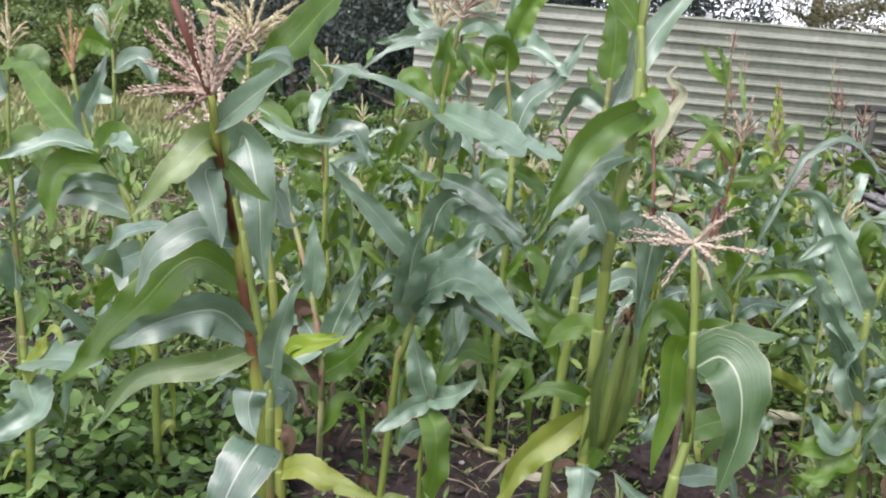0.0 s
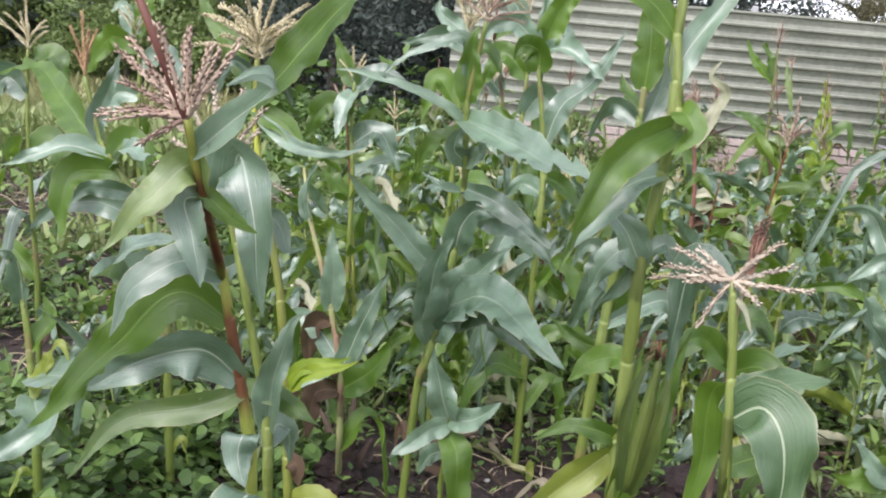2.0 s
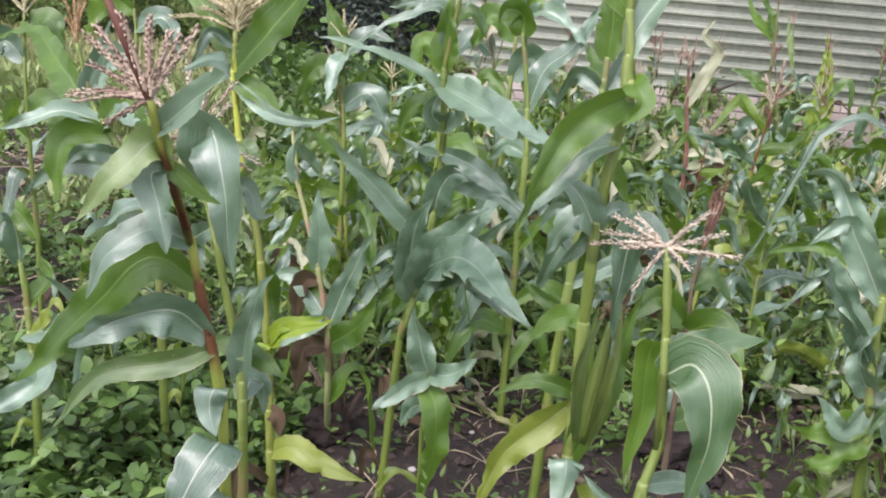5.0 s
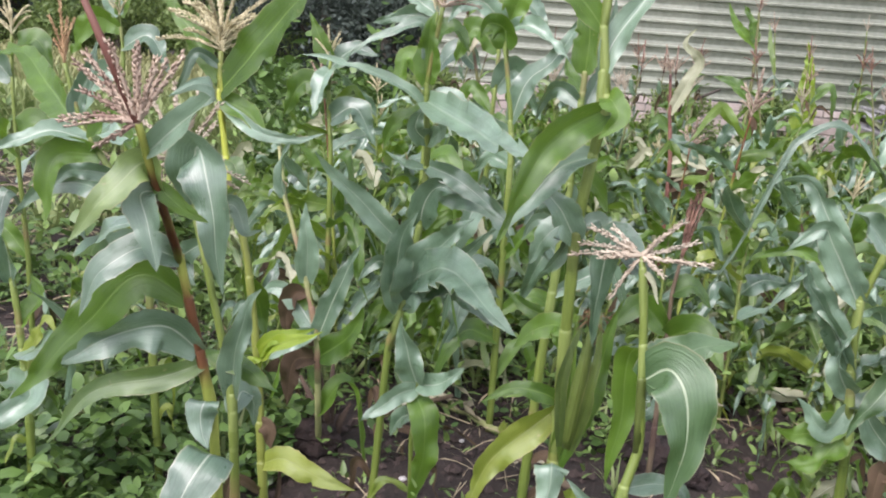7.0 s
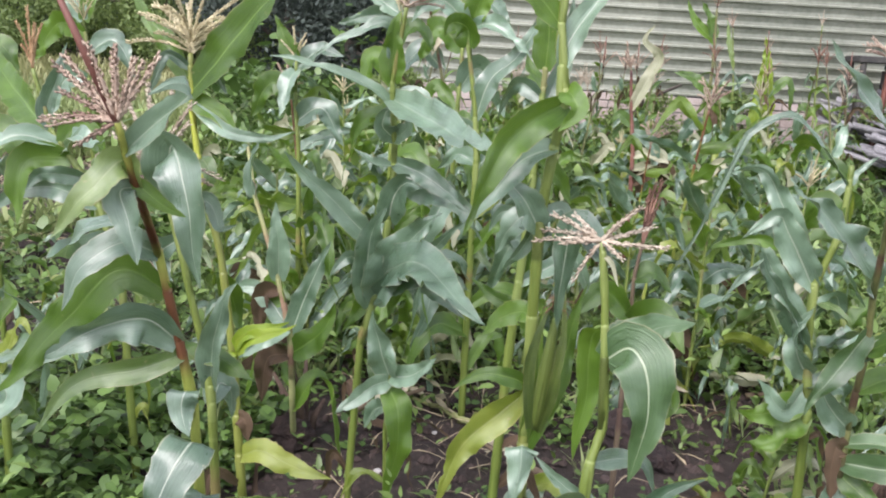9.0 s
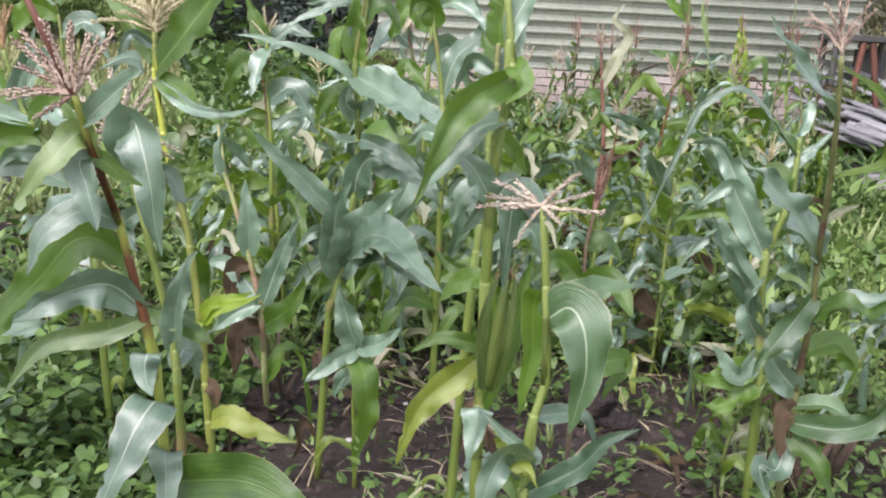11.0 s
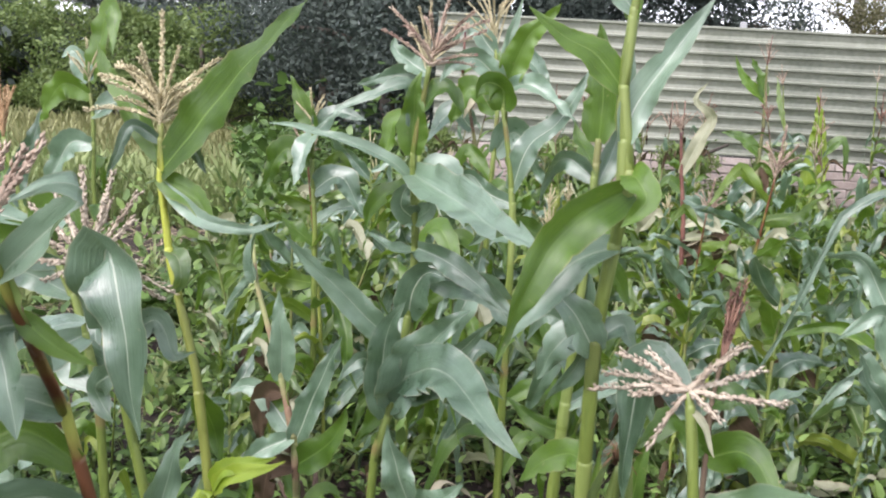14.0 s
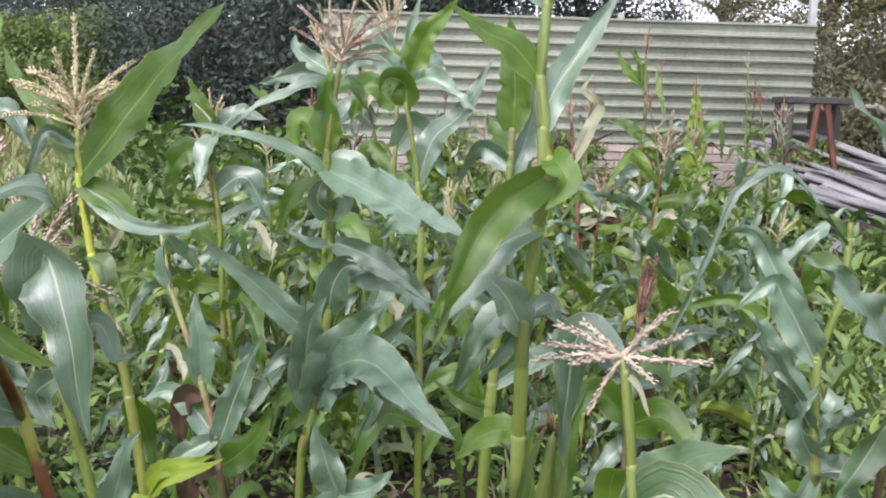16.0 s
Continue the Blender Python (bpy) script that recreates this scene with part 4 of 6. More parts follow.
leaf(p, 0.96, (-0.039, 0.060, 0.041), (-0.058, 0.080, 0.002), (-0.060, 0.090, -0.139), 0.042, 0.95, "blue")
leaf(p, 0.97, (0.012, -0.010, -0.009), (0.026, -0.030, -0.039), 0.007, 0.90, "pale")
leaf(p, 0.52, (0.076, -0.030, 0.065), (0.118, -0.050, 0.124), (0.167, -0.060, 0.157), 0.043, 0.80, "blue")
leaf(p, 0.55, (-0.026, -0.050, 0.063), (-0.052, -0.080, 0.026), (-0.062, -0.100, -0.065), 0.056, 0.90, "blue")
leaf(p, 0.56, (-0.017, -0.030, 0.027), (0.008, -0.050, 0.019), (0.020, -0.060, 0.001), 0.031, 0.80, "yellow")
leaf(p, 0.57, (0.005, 0.040, 0.000), (-0.037, 0.050, 0.023), (-0.079, 0.060, 0.056), 0.026, 0.85, "blue")
leaf(p, 0.65, (0.052, 0.050, -0.006), (0.086, 0.050, -0.013), (0.105, 0.050, -0.062), 0.031, 0.85, "blue")
leaf(p, 0.50, (0.080, -0.020, 0.015), (0.119, -0.040, 0.010), 0.037, 0.80, "leaf")

p = maize("withered maize stem reduced to a brown spike",
          [(0.55, 2.10, 0.00), (0.55, 2.10, 0.67), (0.55, 2.10, 0.81), (0.56, 2.10, 0.88)], 0.014, "brown", 0.51,
          tassel=((0, 0, 1), [(0.09, 0, 1.05), (0.16, -0.02, 0.95), (0.03, 0.03, 0.9), (0.12, 0.04, 0.8), (0.0, -0.04, 0.7), (0.17, 0.03, 0.6)], 'rust', 0.16, 20))
leaf(p, 0.80, (0.040, 0.000, 0.020), (0.080, 0.000, -0.020), 0.047, 0.80, "leaf")
leaf(p, 0.72, (-0.060, 0.000, 0.050), (-0.120, -0.050, 0.000), 0.053, 0.80, "leaf")
leaf(p, 0.71, (0.060, -0.050, 0.030), (0.110, -0.100, -0.030), 0.064, 0.80, "leaf")
leaf(p, 0.51, (0.110, 0.080, 0.020), (0.070, 0.100, -0.090), 0.053, 0.60, "leaf")

p = maize("maize plant with a dark slender stem and a loose pinkish tassel",
          [(1.10, 2.43, 0.00), (1.10, 2.40, 0.45), (1.10, 2.35, 0.63), (1.08, 2.30, 0.79), (1.06, 2.20, 0.95), (1.03, 2.10, 1.12), (1.01, 2.05, 1.24)], 0.018, "dark", 0.30,
          tassel=((-0.02, 0.0, 0.12), 9, 'pink', 0.155, 42))
leaf(p, 1.11, (-0.047, -0.020, 0.054), (-0.104, -0.040, 0.120), (-0.165, -0.050, 0.201), 0.059, 0.58, "blue")
leaf(p, 0.98, (0.092, -0.060, 0.055), (0.066, -0.090, 0.171), (-0.060, -0.100, 0.259), 0.024, 0.70, "fresh")
leaf(p, 0.78, (-0.080, -0.030, 0.109), (-0.149, -0.050, 0.182), (-0.210, -0.060, 0.227), 0.092, 0.58, "blue")
leaf(p, 0.87, (0.028, -0.000, 0.029), (0.072, -0.000, 0.050), 0.018, 0.80, "pale")
leaf(p, 0.61, (0.071, -0.030, 0.058), (0.140, -0.050, 0.087), (0.209, -0.070, 0.149), 0.062, 0.48, "blue")
leaf(p, 0.63, (0.051, -0.050, 0.046), (0.110, -0.080, 0.032), (0.149, -0.100, 0.082), 0.070, 0.70, "leaf")
leaf(p, 0.68, (-0.054, -0.040, -0.065), (-0.102, -0.060, -0.135), (-0.128, -0.060, -0.195), 0.064, 0.85, "deep")
leaf(p, 0.42, (-0.034, -0.030, 0.035), (-0.079, -0.050, 0.097), (-0.050, -0.050, 0.144), 0.070, 0.58, "blue")
leaf(p, 0.38, (0.078, -0.030, 0.017), (0.153, -0.050, -0.018), 0.047, 0.70, "deep")
leaf(p, 0.52, (0.077, 0.020, 0.030), (0.125, 0.020, -0.025), (0.108, 0.020, -0.102), 0.063, 0.80, "leaf")
leaf(p, 0.33, (0.095, -0.050, 0.015), (0.170, -0.080, 0.060), (0.221, -0.100, 0.156), 0.068, 0.80, "deep")
leaf(p, 0.30, (0.064, -0.060, -0.048), (0.105, -0.080, -0.127), 0.054, 0.85, "leaf")
leaf(p, 0.30, (-0.028, -0.050, -0.080), (-0.077, -0.080, -0.057), (-0.041, -0.100, -0.152), 0.058, 0.58, "blue")
leaf(p, 0.36, (-0.024, -0.030, 0.022), (-0.033, -0.040, -0.037), (-0.019, -0.040, -0.113), 0.044, 0.85, "brown")

p = maize("leaning maize plant with long arching leaves",
          [(1.06, 2.60, 0.00), (1.05, 2.60, 0.38), (1.03, 2.60, 0.53), (1.02, 2.60, 0.71), (1.07, 2.60, 0.87), (1.07, 2.60, 1.03)], 0.026, "stalk", 0.38, wild=0.9)
leaf(p, 0.97, (-0.102, -0.020, 0.126), (-0.186, -0.040, 0.169), (-0.327, -0.060, 0.068), (-0.463, -0.080, -0.036), 0.021, 0.35, "blue")
leaf(p, 0.71, (-0.060, -0.020, 0.107), (-0.122, -0.030, 0.210), (-0.194, -0.040, 0.224), 0.076, 0.58, "blue")
leaf(p, 0.72, (-0.092, 0.040, 0.188), (-0.156, 0.050, 0.275), (-0.229, 0.060, 0.261), 0.073, 0.54, "blue")
leaf(p, 0.57, (-0.115, -0.020, 0.184), (-0.162, -0.030, 0.267), (-0.237, -0.040, 0.243), 0.060, 0.54, "blue")
leaf(p, 0.54, (-0.086, -0.020, 0.156), (-0.133, -0.030, 0.216), (-0.161, -0.040, 0.293), 0.057, 0.58, "blue")
leaf(p, 0.99, (-0.079, 0.020, 0.068), (-0.139, 0.030, 0.123), (-0.202, 0.040, 0.149), 0.045, 0.70, "leaf")
leaf(p, 0.87, (-0.047, 0.030, 0.053), (-0.095, 0.050, -0.015), (-0.115, 0.060, -0.097), 0.067, 0.80, "leaf")
leaf(p, 0.48, (-0.043, -0.030, 0.069), (-0.044, -0.040, 0.135), (-0.022, -0.040, 0.199), 0.068, 0.58, "blue")
leaf(p, 0.45, (-0.051, -0.030, -0.061), (-0.103, -0.040, -0.014), (-0.135, -0.050, 0.022), 0.058, 0.58, "blue")
leaf(p, 0.51, (0.059, 0.000, 0.069), (0.082, 0.000, 0.119), (0.022, 0.000, 0.130), 0.071, 0.58, "blue")
leaf(p, 0.41, (-0.100, -0.020, -0.036), (-0.178, -0.040, -0.037), 0.069, 0.85, "leaf")
leaf(p, 0.38, (-0.080, -0.030, -0.081), (-0.159, -0.050, -0.082), 0.069, 0.85, "leaf")
leaf(p, 0.45, (0.077, -0.020, 0.014), (0.114, -0.020, -0.047), 0.069, 0.58, "blue")

p = maize("maize plant with a dark brownish stem and withered whitish leaves",
          [(0.63, 5.20, 0.00), (0.63, 5.20, 0.20), (0.63, 5.20, 0.58), (0.62, 5.20, 0.78), (0.59, 5.20, 1.00), (0.57, 5.20, 1.20)], 0.027, "spike", 0.35,
          tassel=((-0.04, 0.0, 0.16), 8, 'pink', 0.13, 35))
leaf(p, 1.00, (0.067, 0.000, 0.159), (0.119, 0.000, 0.270), (0.039, 0.000, 0.358), (0.081, 0.000, 0.439), 0.068, 0.70, "pale")
leaf(p, 0.76, (0.073, 0.000, 0.022), (0.142, 0.000, 0.002), (0.231, 0.000, -0.039), 0.053, 0.60, "pale")
leaf(p, 0.69, (0.142, 0.000, 0.017), (0.259, 0.000, -0.124), (0.194, 0.000, -0.340), 0.070, 0.80, "pale")
leaf(p, 0.35, (-0.049, 0.000, 0.026), (0.022, 0.000, -0.056), (-0.016, 0.000, -0.203), 0.081, 0.80, "pale")
leaf(p, 0.89, (0.086, 0.000, -0.038), (0.132, 0.000, -0.120), (0.117, 0.000, -0.261), 0.059, 0.80, "blue")
leaf(p, 0.92, (-0.066, 0.000, 0.053), (-0.118, 0.000, -0.004), 0.053, 0.80, "leaf")
leaf(p, 0.69, (0.037, 0.000, -0.083), (0.039, 0.000, -0.224), 0.043, 0.80, "brown")
leaf(p, 0.62, (0.147, 0.000, 0.089), (0.190, 0.000, -0.029), (0.187, 0.000, -0.178), 0.097, 0.85, "brown")
leaf(p, 0.65, (0.119, 0.000, 0.063), (0.182, 0.000, 0.052), (0.223, 0.000, 0.004), 0.074, 0.60, "dry")

p = maize("maize plant with a dark stem and two upright leaves",
          [(1.24, 8.00, 0.00), (1.24, 8.00, 0.55), (1.25, 8.00, 0.90), (1.26, 8.00, 1.24), (1.24, 8.00, 1.69)], 0.034, "dark", 0.81,
          tassel=((0.01, 0.0, 0.13), 7, 'pink', 0.18, 30))
leaf(p, 1.46, (-0.067, 0.000, 0.168), (-0.129, 0.000, 0.285), 0.085, 0.90, "leaf")
leaf(p, 1.42, (-0.163, 0.000, 0.158), (-0.248, 0.000, 0.325), 0.085, 0.90, "leaf")
leaf(p, 1.03, (-0.143, 0.000, 0.117), (-0.295, 0.000, 0.148), 0.102, 0.70, "leaf")
leaf(p, 1.07, (0.116, 0.000, 0.029), (0.283, 0.000, 0.068), 0.060, 0.50, "palegreen")
leaf(p, 0.90, (0.077, 0.000, -0.216), (0.148, 0.000, -0.310), 0.085, 0.80, "leaf")
leaf(p, 0.81, (-0.110, 0.000, -0.039), (-0.195, 0.000, -0.226), 0.103, 0.70, "blue")
leaf(p, 0.94, (0.059, 0.000, -0.086), (0.082, 0.000, -0.260), 0.051, 0.70, "brown")

p = maize("bright yellow-green maize plant beside the fence",
          [(1.80, 9.13, 0.00), (1.80, 9.13, 0.25), (1.83, 9.13, 0.61), (1.83, 9.13, 1.00), (1.83, 9.13, 1.35)], 0.040, "stalk", 0.30,
          tassel=((-0.01, 0.0, 0.33), 6, 'pink', 0.2, 25))
leaf(p, 1.00, (0.010, 0.000, 0.296), (-0.036, 0.000, 0.549), 0.119, 0.90, "lime")
leaf(p, 0.66, (0.073, 0.000, 0.301), (0.054, 0.000, 0.597), 0.104, 0.90, "lime")
leaf(p, 0.51, (-0.030, 0.000, 0.300), (-0.042, 0.000, 0.647), 0.119, 0.90, "lime")
leaf(p, 0.30, (0.060, 0.000, 0.254), (0.187, 0.000, 0.408), 0.090, 0.70, "lime")
leaf(p, 0.96, (0.176, 0.000, 0.192), (0.243, 0.000, 0.130), (0.258, 0.000, -0.152), 0.094, 0.90, "leaf")
leaf(p, 0.93, (-0.124, 0.000, -0.018), (-0.240, 0.000, -0.121), (-0.335, 0.000, -0.184), 0.049, 0.50, "blue")

p = maize("yellow-green maize stem with a folded hood leaf",
          [(0.06, 3.25, 0.00), (0.05, 3.25, 0.95), (0.03, 3.25, 1.10), (-0.00, 3.25, 1.26), (-0.00, 3.25, 1.32)], 0.026, "stalk", 0.88)
leaf(p, 1.26, (-0.004, -0.020, 0.060), (-0.048, -0.030, 0.074), (-0.075, -0.040, 0.026), 0.103, 0.97, "leaf")
leaf(p, 1.32, (-0.076, -0.030, 0.079), (-0.138, -0.050, 0.061), (-0.178, -0.060, 0.007), 0.063, 0.80, "blue")
leaf(p, 1.32, (0.079, -0.030, 0.016), (0.145, -0.050, -0.030), (0.214, -0.070, -0.083), 0.060, 0.80, "blue")
leaf(p, 1.32, (0.051, -0.020, 0.134), (0.098, -0.030, 0.188), (0.149, -0.040, 0.242), 0.075, 0.85, "leaf")
leaf(p, 1.32, (-0.000, 0.000, 0.127), (0.014, 0.000, 0.190), (0.037, 0.000, 0.253), 0.044, 0.85, "blue")
leaf(p, 1.03, (0.044, -0.020, 0.133), (0.120, -0.030, 0.207), (0.214, -0.040, 0.366), 0.072, 0.85, "blue")
leaf(p, 0.99, (-0.081, 0.030, 0.028), (-0.134, 0.040, 0.076), (-0.204, 0.050, 0.056), 0.057, 0.85, "blue")
leaf(p, 0.94, (0.068, 0.040, -0.035), (0.120, 0.050, -0.103), 0.063, 0.85, "leaf")
leaf(p, 0.88, (-0.070, 0.050, 0.024), (-0.139, 0.060, -0.031), 0.069, 0.85, "blue")

p = maize("maize plant with a wide whitish tassel",
          [(-0.24, 3.25, 0.00), (-0.24, 3.25, 0.90), (-0.24, 3.25, 1.20), (-0.23, 3.25, 1.35)], 0.022, "stalk", 1.03,
          tassel=((-0.0, 0.0, 0.16), 13, 'straw', 0.211, 55))
leaf(p, 1.31, (-0.085, 0.000, 0.032), (-0.211, 0.000, -0.000), 0.056, 0.70, "blue")
leaf(p, 1.25, (0.063, 0.000, 0.063), (0.127, 0.000, -0.011), 0.068, 0.80, "leaf")
leaf(p, 1.12, (-0.074, 0.000, 0.085), (-0.116, 0.000, -0.053), 0.075, 0.80, "leaf")
leaf(p, 1.03, (0.074, 0.000, 0.053), (0.159, 0.000, -0.063), 0.077, 0.80, "blue")
leaf(p, 1.35, (-0.095, 0.000, 0.063), (-0.106, 0.000, 0.106), 0.056, 0.90, "blue")

p = maize("maize plant with a loose whitish tassel",
          [(-0.12, 3.92, 0.00), (-0.13, 3.92, 0.86), (-0.12, 3.92, 1.24), (-0.14, 3.92, 1.47)], 0.024, "stalk", 1.10,
          tassel=((-0.04, 0.0, 0.18), 14, 'straw', 0.272, 55))
leaf(p, 1.45, (-0.102, 0.000, 0.102), (-0.159, 0.000, 0.034), 0.069, 0.80, "blue")
leaf(p, 1.33, (0.102, 0.000, 0.102), (0.204, 0.000, -0.023), 0.083, 0.80, "blue")
leaf(p, 1.25, (-0.102, 0.000, 0.079), (-0.181, 0.000, -0.079), 0.094, 0.80, "leaf")
leaf(p, 1.10, (0.079, 0.000, 0.079), (0.193, 0.000, -0.102), 0.103, 0.80, "blue")

p = maize("small maize plant with a compact yellow tassel",
          [(-0.65, 3.58, 0.00), (-0.67, 3.58, 0.82), (-0.69, 3.58, 1.04), (-0.69, 3.58, 1.17)], 0.023, "stalk", 0.95,
          tassel=((-0.01, 0.0, 0.08), 9, 'straw', 0.11, 40))
leaf(p, 1.16, (-0.044, 0.000, 0.088), (-0.088, 0.000, 0.175), 0.072, 0.90, "leaf")
leaf(p, 1.14, (-0.011, -0.055, -0.055), (-0.022, -0.110, -0.175), 0.076, 0.90, "blue")
leaf(p, 1.14, (0.088, 0.000, 0.077), (0.186, 0.000, 0.055), 0.076, 0.70, "blue")
leaf(p, 1.05, (-0.099, 0.000, 0.033), (-0.175, 0.000, -0.099), 0.084, 0.80, "leaf")
leaf(p, 0.95, (0.099, 0.000, 0.055), (0.186, 0.000, -0.077), 0.086, 0.80, "blue")

p = maize("maize stem with a drooping brown dead tassel",
          [(-0.17, 4.10, 0.00), (-0.18, 4.10, 0.80), (-0.21, 4.10, 1.06), (-0.25, 4.10, 1.23), (-0.29, 4.10, 1.38)], 0.021, "dark", 1.18,
          tassel=((0, 0, 1), [(0.1, 0, -1), (-0.15, 0.1, -0.9), (0.25, 0, -0.8), (-0.05, -0.1, -1.1), (0.15, 0.1, -0.6), (-0.22, 0, -0.55), (0.05, 0.05, -0.95), (0.3, 0.1, -0.45), (-0.1, 0, -0.75)], 'pink', 0.173, 95))
leaf(p, 1.38, (0.035, -0.035, -0.081), (0.023, -0.035, -0.161), 0.064, 0.90, "dry")
leaf(p, 1.38, (0.115, 0.000, 0.069), (0.161, 0.000, -0.046), 0.073, 0.80, "leaf")
leaf(p, 1.18, (-0.092, 0.000, 0.058), (-0.184, 0.000, -0.069), 0.098, 0.80, "blue")

p = maize("short maize plant with drooping blue-green leaves",
          [(-0.97, 2.20, 0.00), (-0.98, 2.20, 0.30), (-1.01, 2.20, 0.55), (-1.04, 2.20, 0.70)], 0.023, "stalk", 0.29)
leaf(p, 0.43, (0.308, -0.200, 0.114), (0.270, -0.250, 0.207), (0.221, -0.300, 0.264), 0.093, 0.90, "blue")
leaf(p, 0.60, (0.016, -0.050, 0.116), (-0.020, -0.080, 0.142), 0.070, 0.85, "blue")
leaf(p, 0.37, (0.052, -0.030, 0.117), (0.093, -0.040, 0.167), (0.129, -0.050, 0.120), 0.043, 0.85, "yellow")
leaf(p, 0.38, (0.078, -0.100, -0.026), (0.055, -0.150, -0.053), (0.006, -0.200, -0.098), 0.100, 0.75, "blue")
leaf(p, 0.49, (0.023, 0.050, 0.075), (-0.008, 0.050, 0.127), 0.056, 0.85, "leaf")
leaf(p, 0.29, (0.092, -0.050, 0.050), (0.156, -0.080, 0.001), 0.072, 0.85, "leaf")

p = maize("leaning maize plant with a yellow stem and orange-brown tassel",
          [(-0.75, 2.45, 0.00), (-0.79, 2.45, 0.57), (-0.86, 2.45, 0.81), (-1.02, 2.50, 0.97), (-1.07, 2.50, 1.13)], 0.023, "stalk", 0.57,
          tassel=((-0.01, 0.0, 0.13), 6, 'orange', 0.14, 25))
leaf(p, 0.97, (-0.009, 0.000, 0.061), (0.024, 0.000, 0.144), (0.052, 0.000, 0.232), 0.052, 0.85, "blue")
leaf(p, 0.96, (-0.302, 0.300, 0.074), (-0.537, 0.500, 0.165), (-0.757, 0.600, 0.138), 0.097, 0.80, "leaf")
leaf(p, 0.92, (0.095, -0.100, 0.056), (0.160, -0.150, 0.038), (0.228, -0.200, 0.062), 0.060, 0.60, "blue")
leaf(p, 0.93, (0.032, 0.020, 0.050), (0.080, 0.020, 0.041), (0.117, 0.020, -0.014), 0.066, 0.70, "leaf")
leaf(p, 0.93, (-0.090, -0.050, 0.026), (-0.149, -0.080, -0.001), (-0.246, -0.100, -0.039), 0.051, 0.60, "blue")
leaf(p, 0.90, (-0.113, -0.020, -0.010), (-0.131, -0.040, -0.084), (-0.135, -0.050, -0.195), 0.083, 0.90, "leaf")
leaf(p, 0.85, (-0.062, -0.050, 0.015), (-0.110, -0.060, 0.003), (-0.134, -0.070, -0.036), 0.044, 0.80, "blue")
leaf(p, 0.69, (-0.001, -0.200, -0.006), (0.080, -0.300, 0.081), (0.268, -0.400, 0.157), 0.085, 0.80, "blue")
leaf(p, 0.78, (-0.180, 0.050, 0.035), (-0.278, 0.050, 0.008), (-0.393, 0.050, -0.084), 0.064, 0.80, "blue")
leaf(p, 0.65, (-0.116, 0.030, -0.080), (-0.168, 0.040, -0.167), 0.064, 0.80, "leaf")
leaf(p, 0.57, (-0.085, 0.020, 0.050), (-0.028, 0.030, 0.071), (0.039, 0.030, 0.019), 0.074, 0.85, "blue")

p = maize("maize plant with a brush-like pale tassel and an arching leaf",
          [(-1.67, 3.92, 0.00), (-1.69, 3.92, 0.52), (-1.72, 3.92, 0.87), (-1.72, 3.92, 1.11), (-1.74, 3.92, 1.27)], 0.024, "stalk", 1.03,
          tassel=((-0.01, 0.0, 0.14), 11, 'straw', 0.147, 50))
leaf(p, 1.27, (0.091, 0.000, 0.295), (0.170, -0.113, 0.102), 0.077, 0.80, "leaf")
leaf(p, 1.27, (-0.068, 0.000, 0.113), (-0.125, 0.000, 0.091), 0.077, 0.70, "blue")
leaf(p, 1.22, (-0.125, 0.000, 0.034), (-0.238, 0.000, -0.125), 0.093, 0.80, "leaf")
leaf(p, 1.14, (0.125, 0.000, 0.057), (0.227, 0.000, -0.102), 0.094, 0.80, "blue")
leaf(p, 1.03, (-0.113, 0.000, -0.011), (-0.215, 0.000, -0.215), 0.104, 0.80, "blue")

p = maize("maize plant with a thin tassel and a dark folded leaf",
          [(-1.59, 3.10, 0.00), (-1.61, 3.10, 0.43), (-1.64, 3.10, 0.72), (-1.66, 3.10, 1.00), (-1.66, 3.10, 1.18)], 0.020, "stalk", 0.84,
          tassel=((-0.01, 0.0, 0.14), 10, 'straw', 0.156, 50))
leaf(p, 1.11, (0.093, 0.000, 0.062), (0.156, 0.000, -0.042), 0.084, 0.80, "leaf")
leaf(p, 1.03, (-0.083, 0.000, 0.052), (-0.176, 0.000, -0.083), 0.085, 0.80, "blue")
leaf(p, 0.84, (0.083, 0.000, 0.042), (0.166, 0.000, -0.093), 0.093, 0.80, "leaf")

p = maize("slender maize plant with a thin pinkish tassel near the fence",
          [(2.33, 9.27, 0.00), (2.33, 9.27, 0.61), (2.31, 9.27, 1.16), (2.29, 9.27, 1.66)], 0.018, "stalk", 0.71,
          tassel=((0, 0, 0.12), 5, 'pale', 0.12, 30))
leaf(p, 1.06, (0.070, 0.000, 0.077), (0.154, 0.000, -0.005), 0.041, 0.60, "leaf")
leaf(p, 0.86, (-0.096, 0.000, 0.088), (-0.162, 0.000, -0.035), 0.051, 0.60, "leaf")
leaf(p, 0.71, (0.106, 0.000, 0.054), (0.218, 0.000, -0.054), 0.051, 0.60, "fresh")

p = maize("slender maize plant with a faded tassel and narrow leaves",
          [(1.54, 8.71, 0.00), (1.54, 8.71, 0.58), (1.52, 8.71, 1.10), (1.46, 8.71, 1.57)], 0.018, "stalk", 0.77,
          tassel=((-0.02, 0, 0.12), 6, 'pink', 0.15, 40))
leaf(p, 1.25, (-0.055, 0.000, 0.185), (-0.096, 0.000, 0.407), 0.047, 0.70, "palegreen")
leaf(p, 1.06, (0.102, 0.000, 0.121), (0.186, 0.000, 0.024), 0.056, 0.60, "blue")
leaf(p, 0.92, (-0.123, 0.000, 0.067), (-0.210, 0.000, -0.064), 0.056, 0.60, "palegreen")
leaf(p, 0.77, (0.117, 0.000, 0.051), (0.196, 0.000, -0.089), 0.066, 0.70, "leaf")

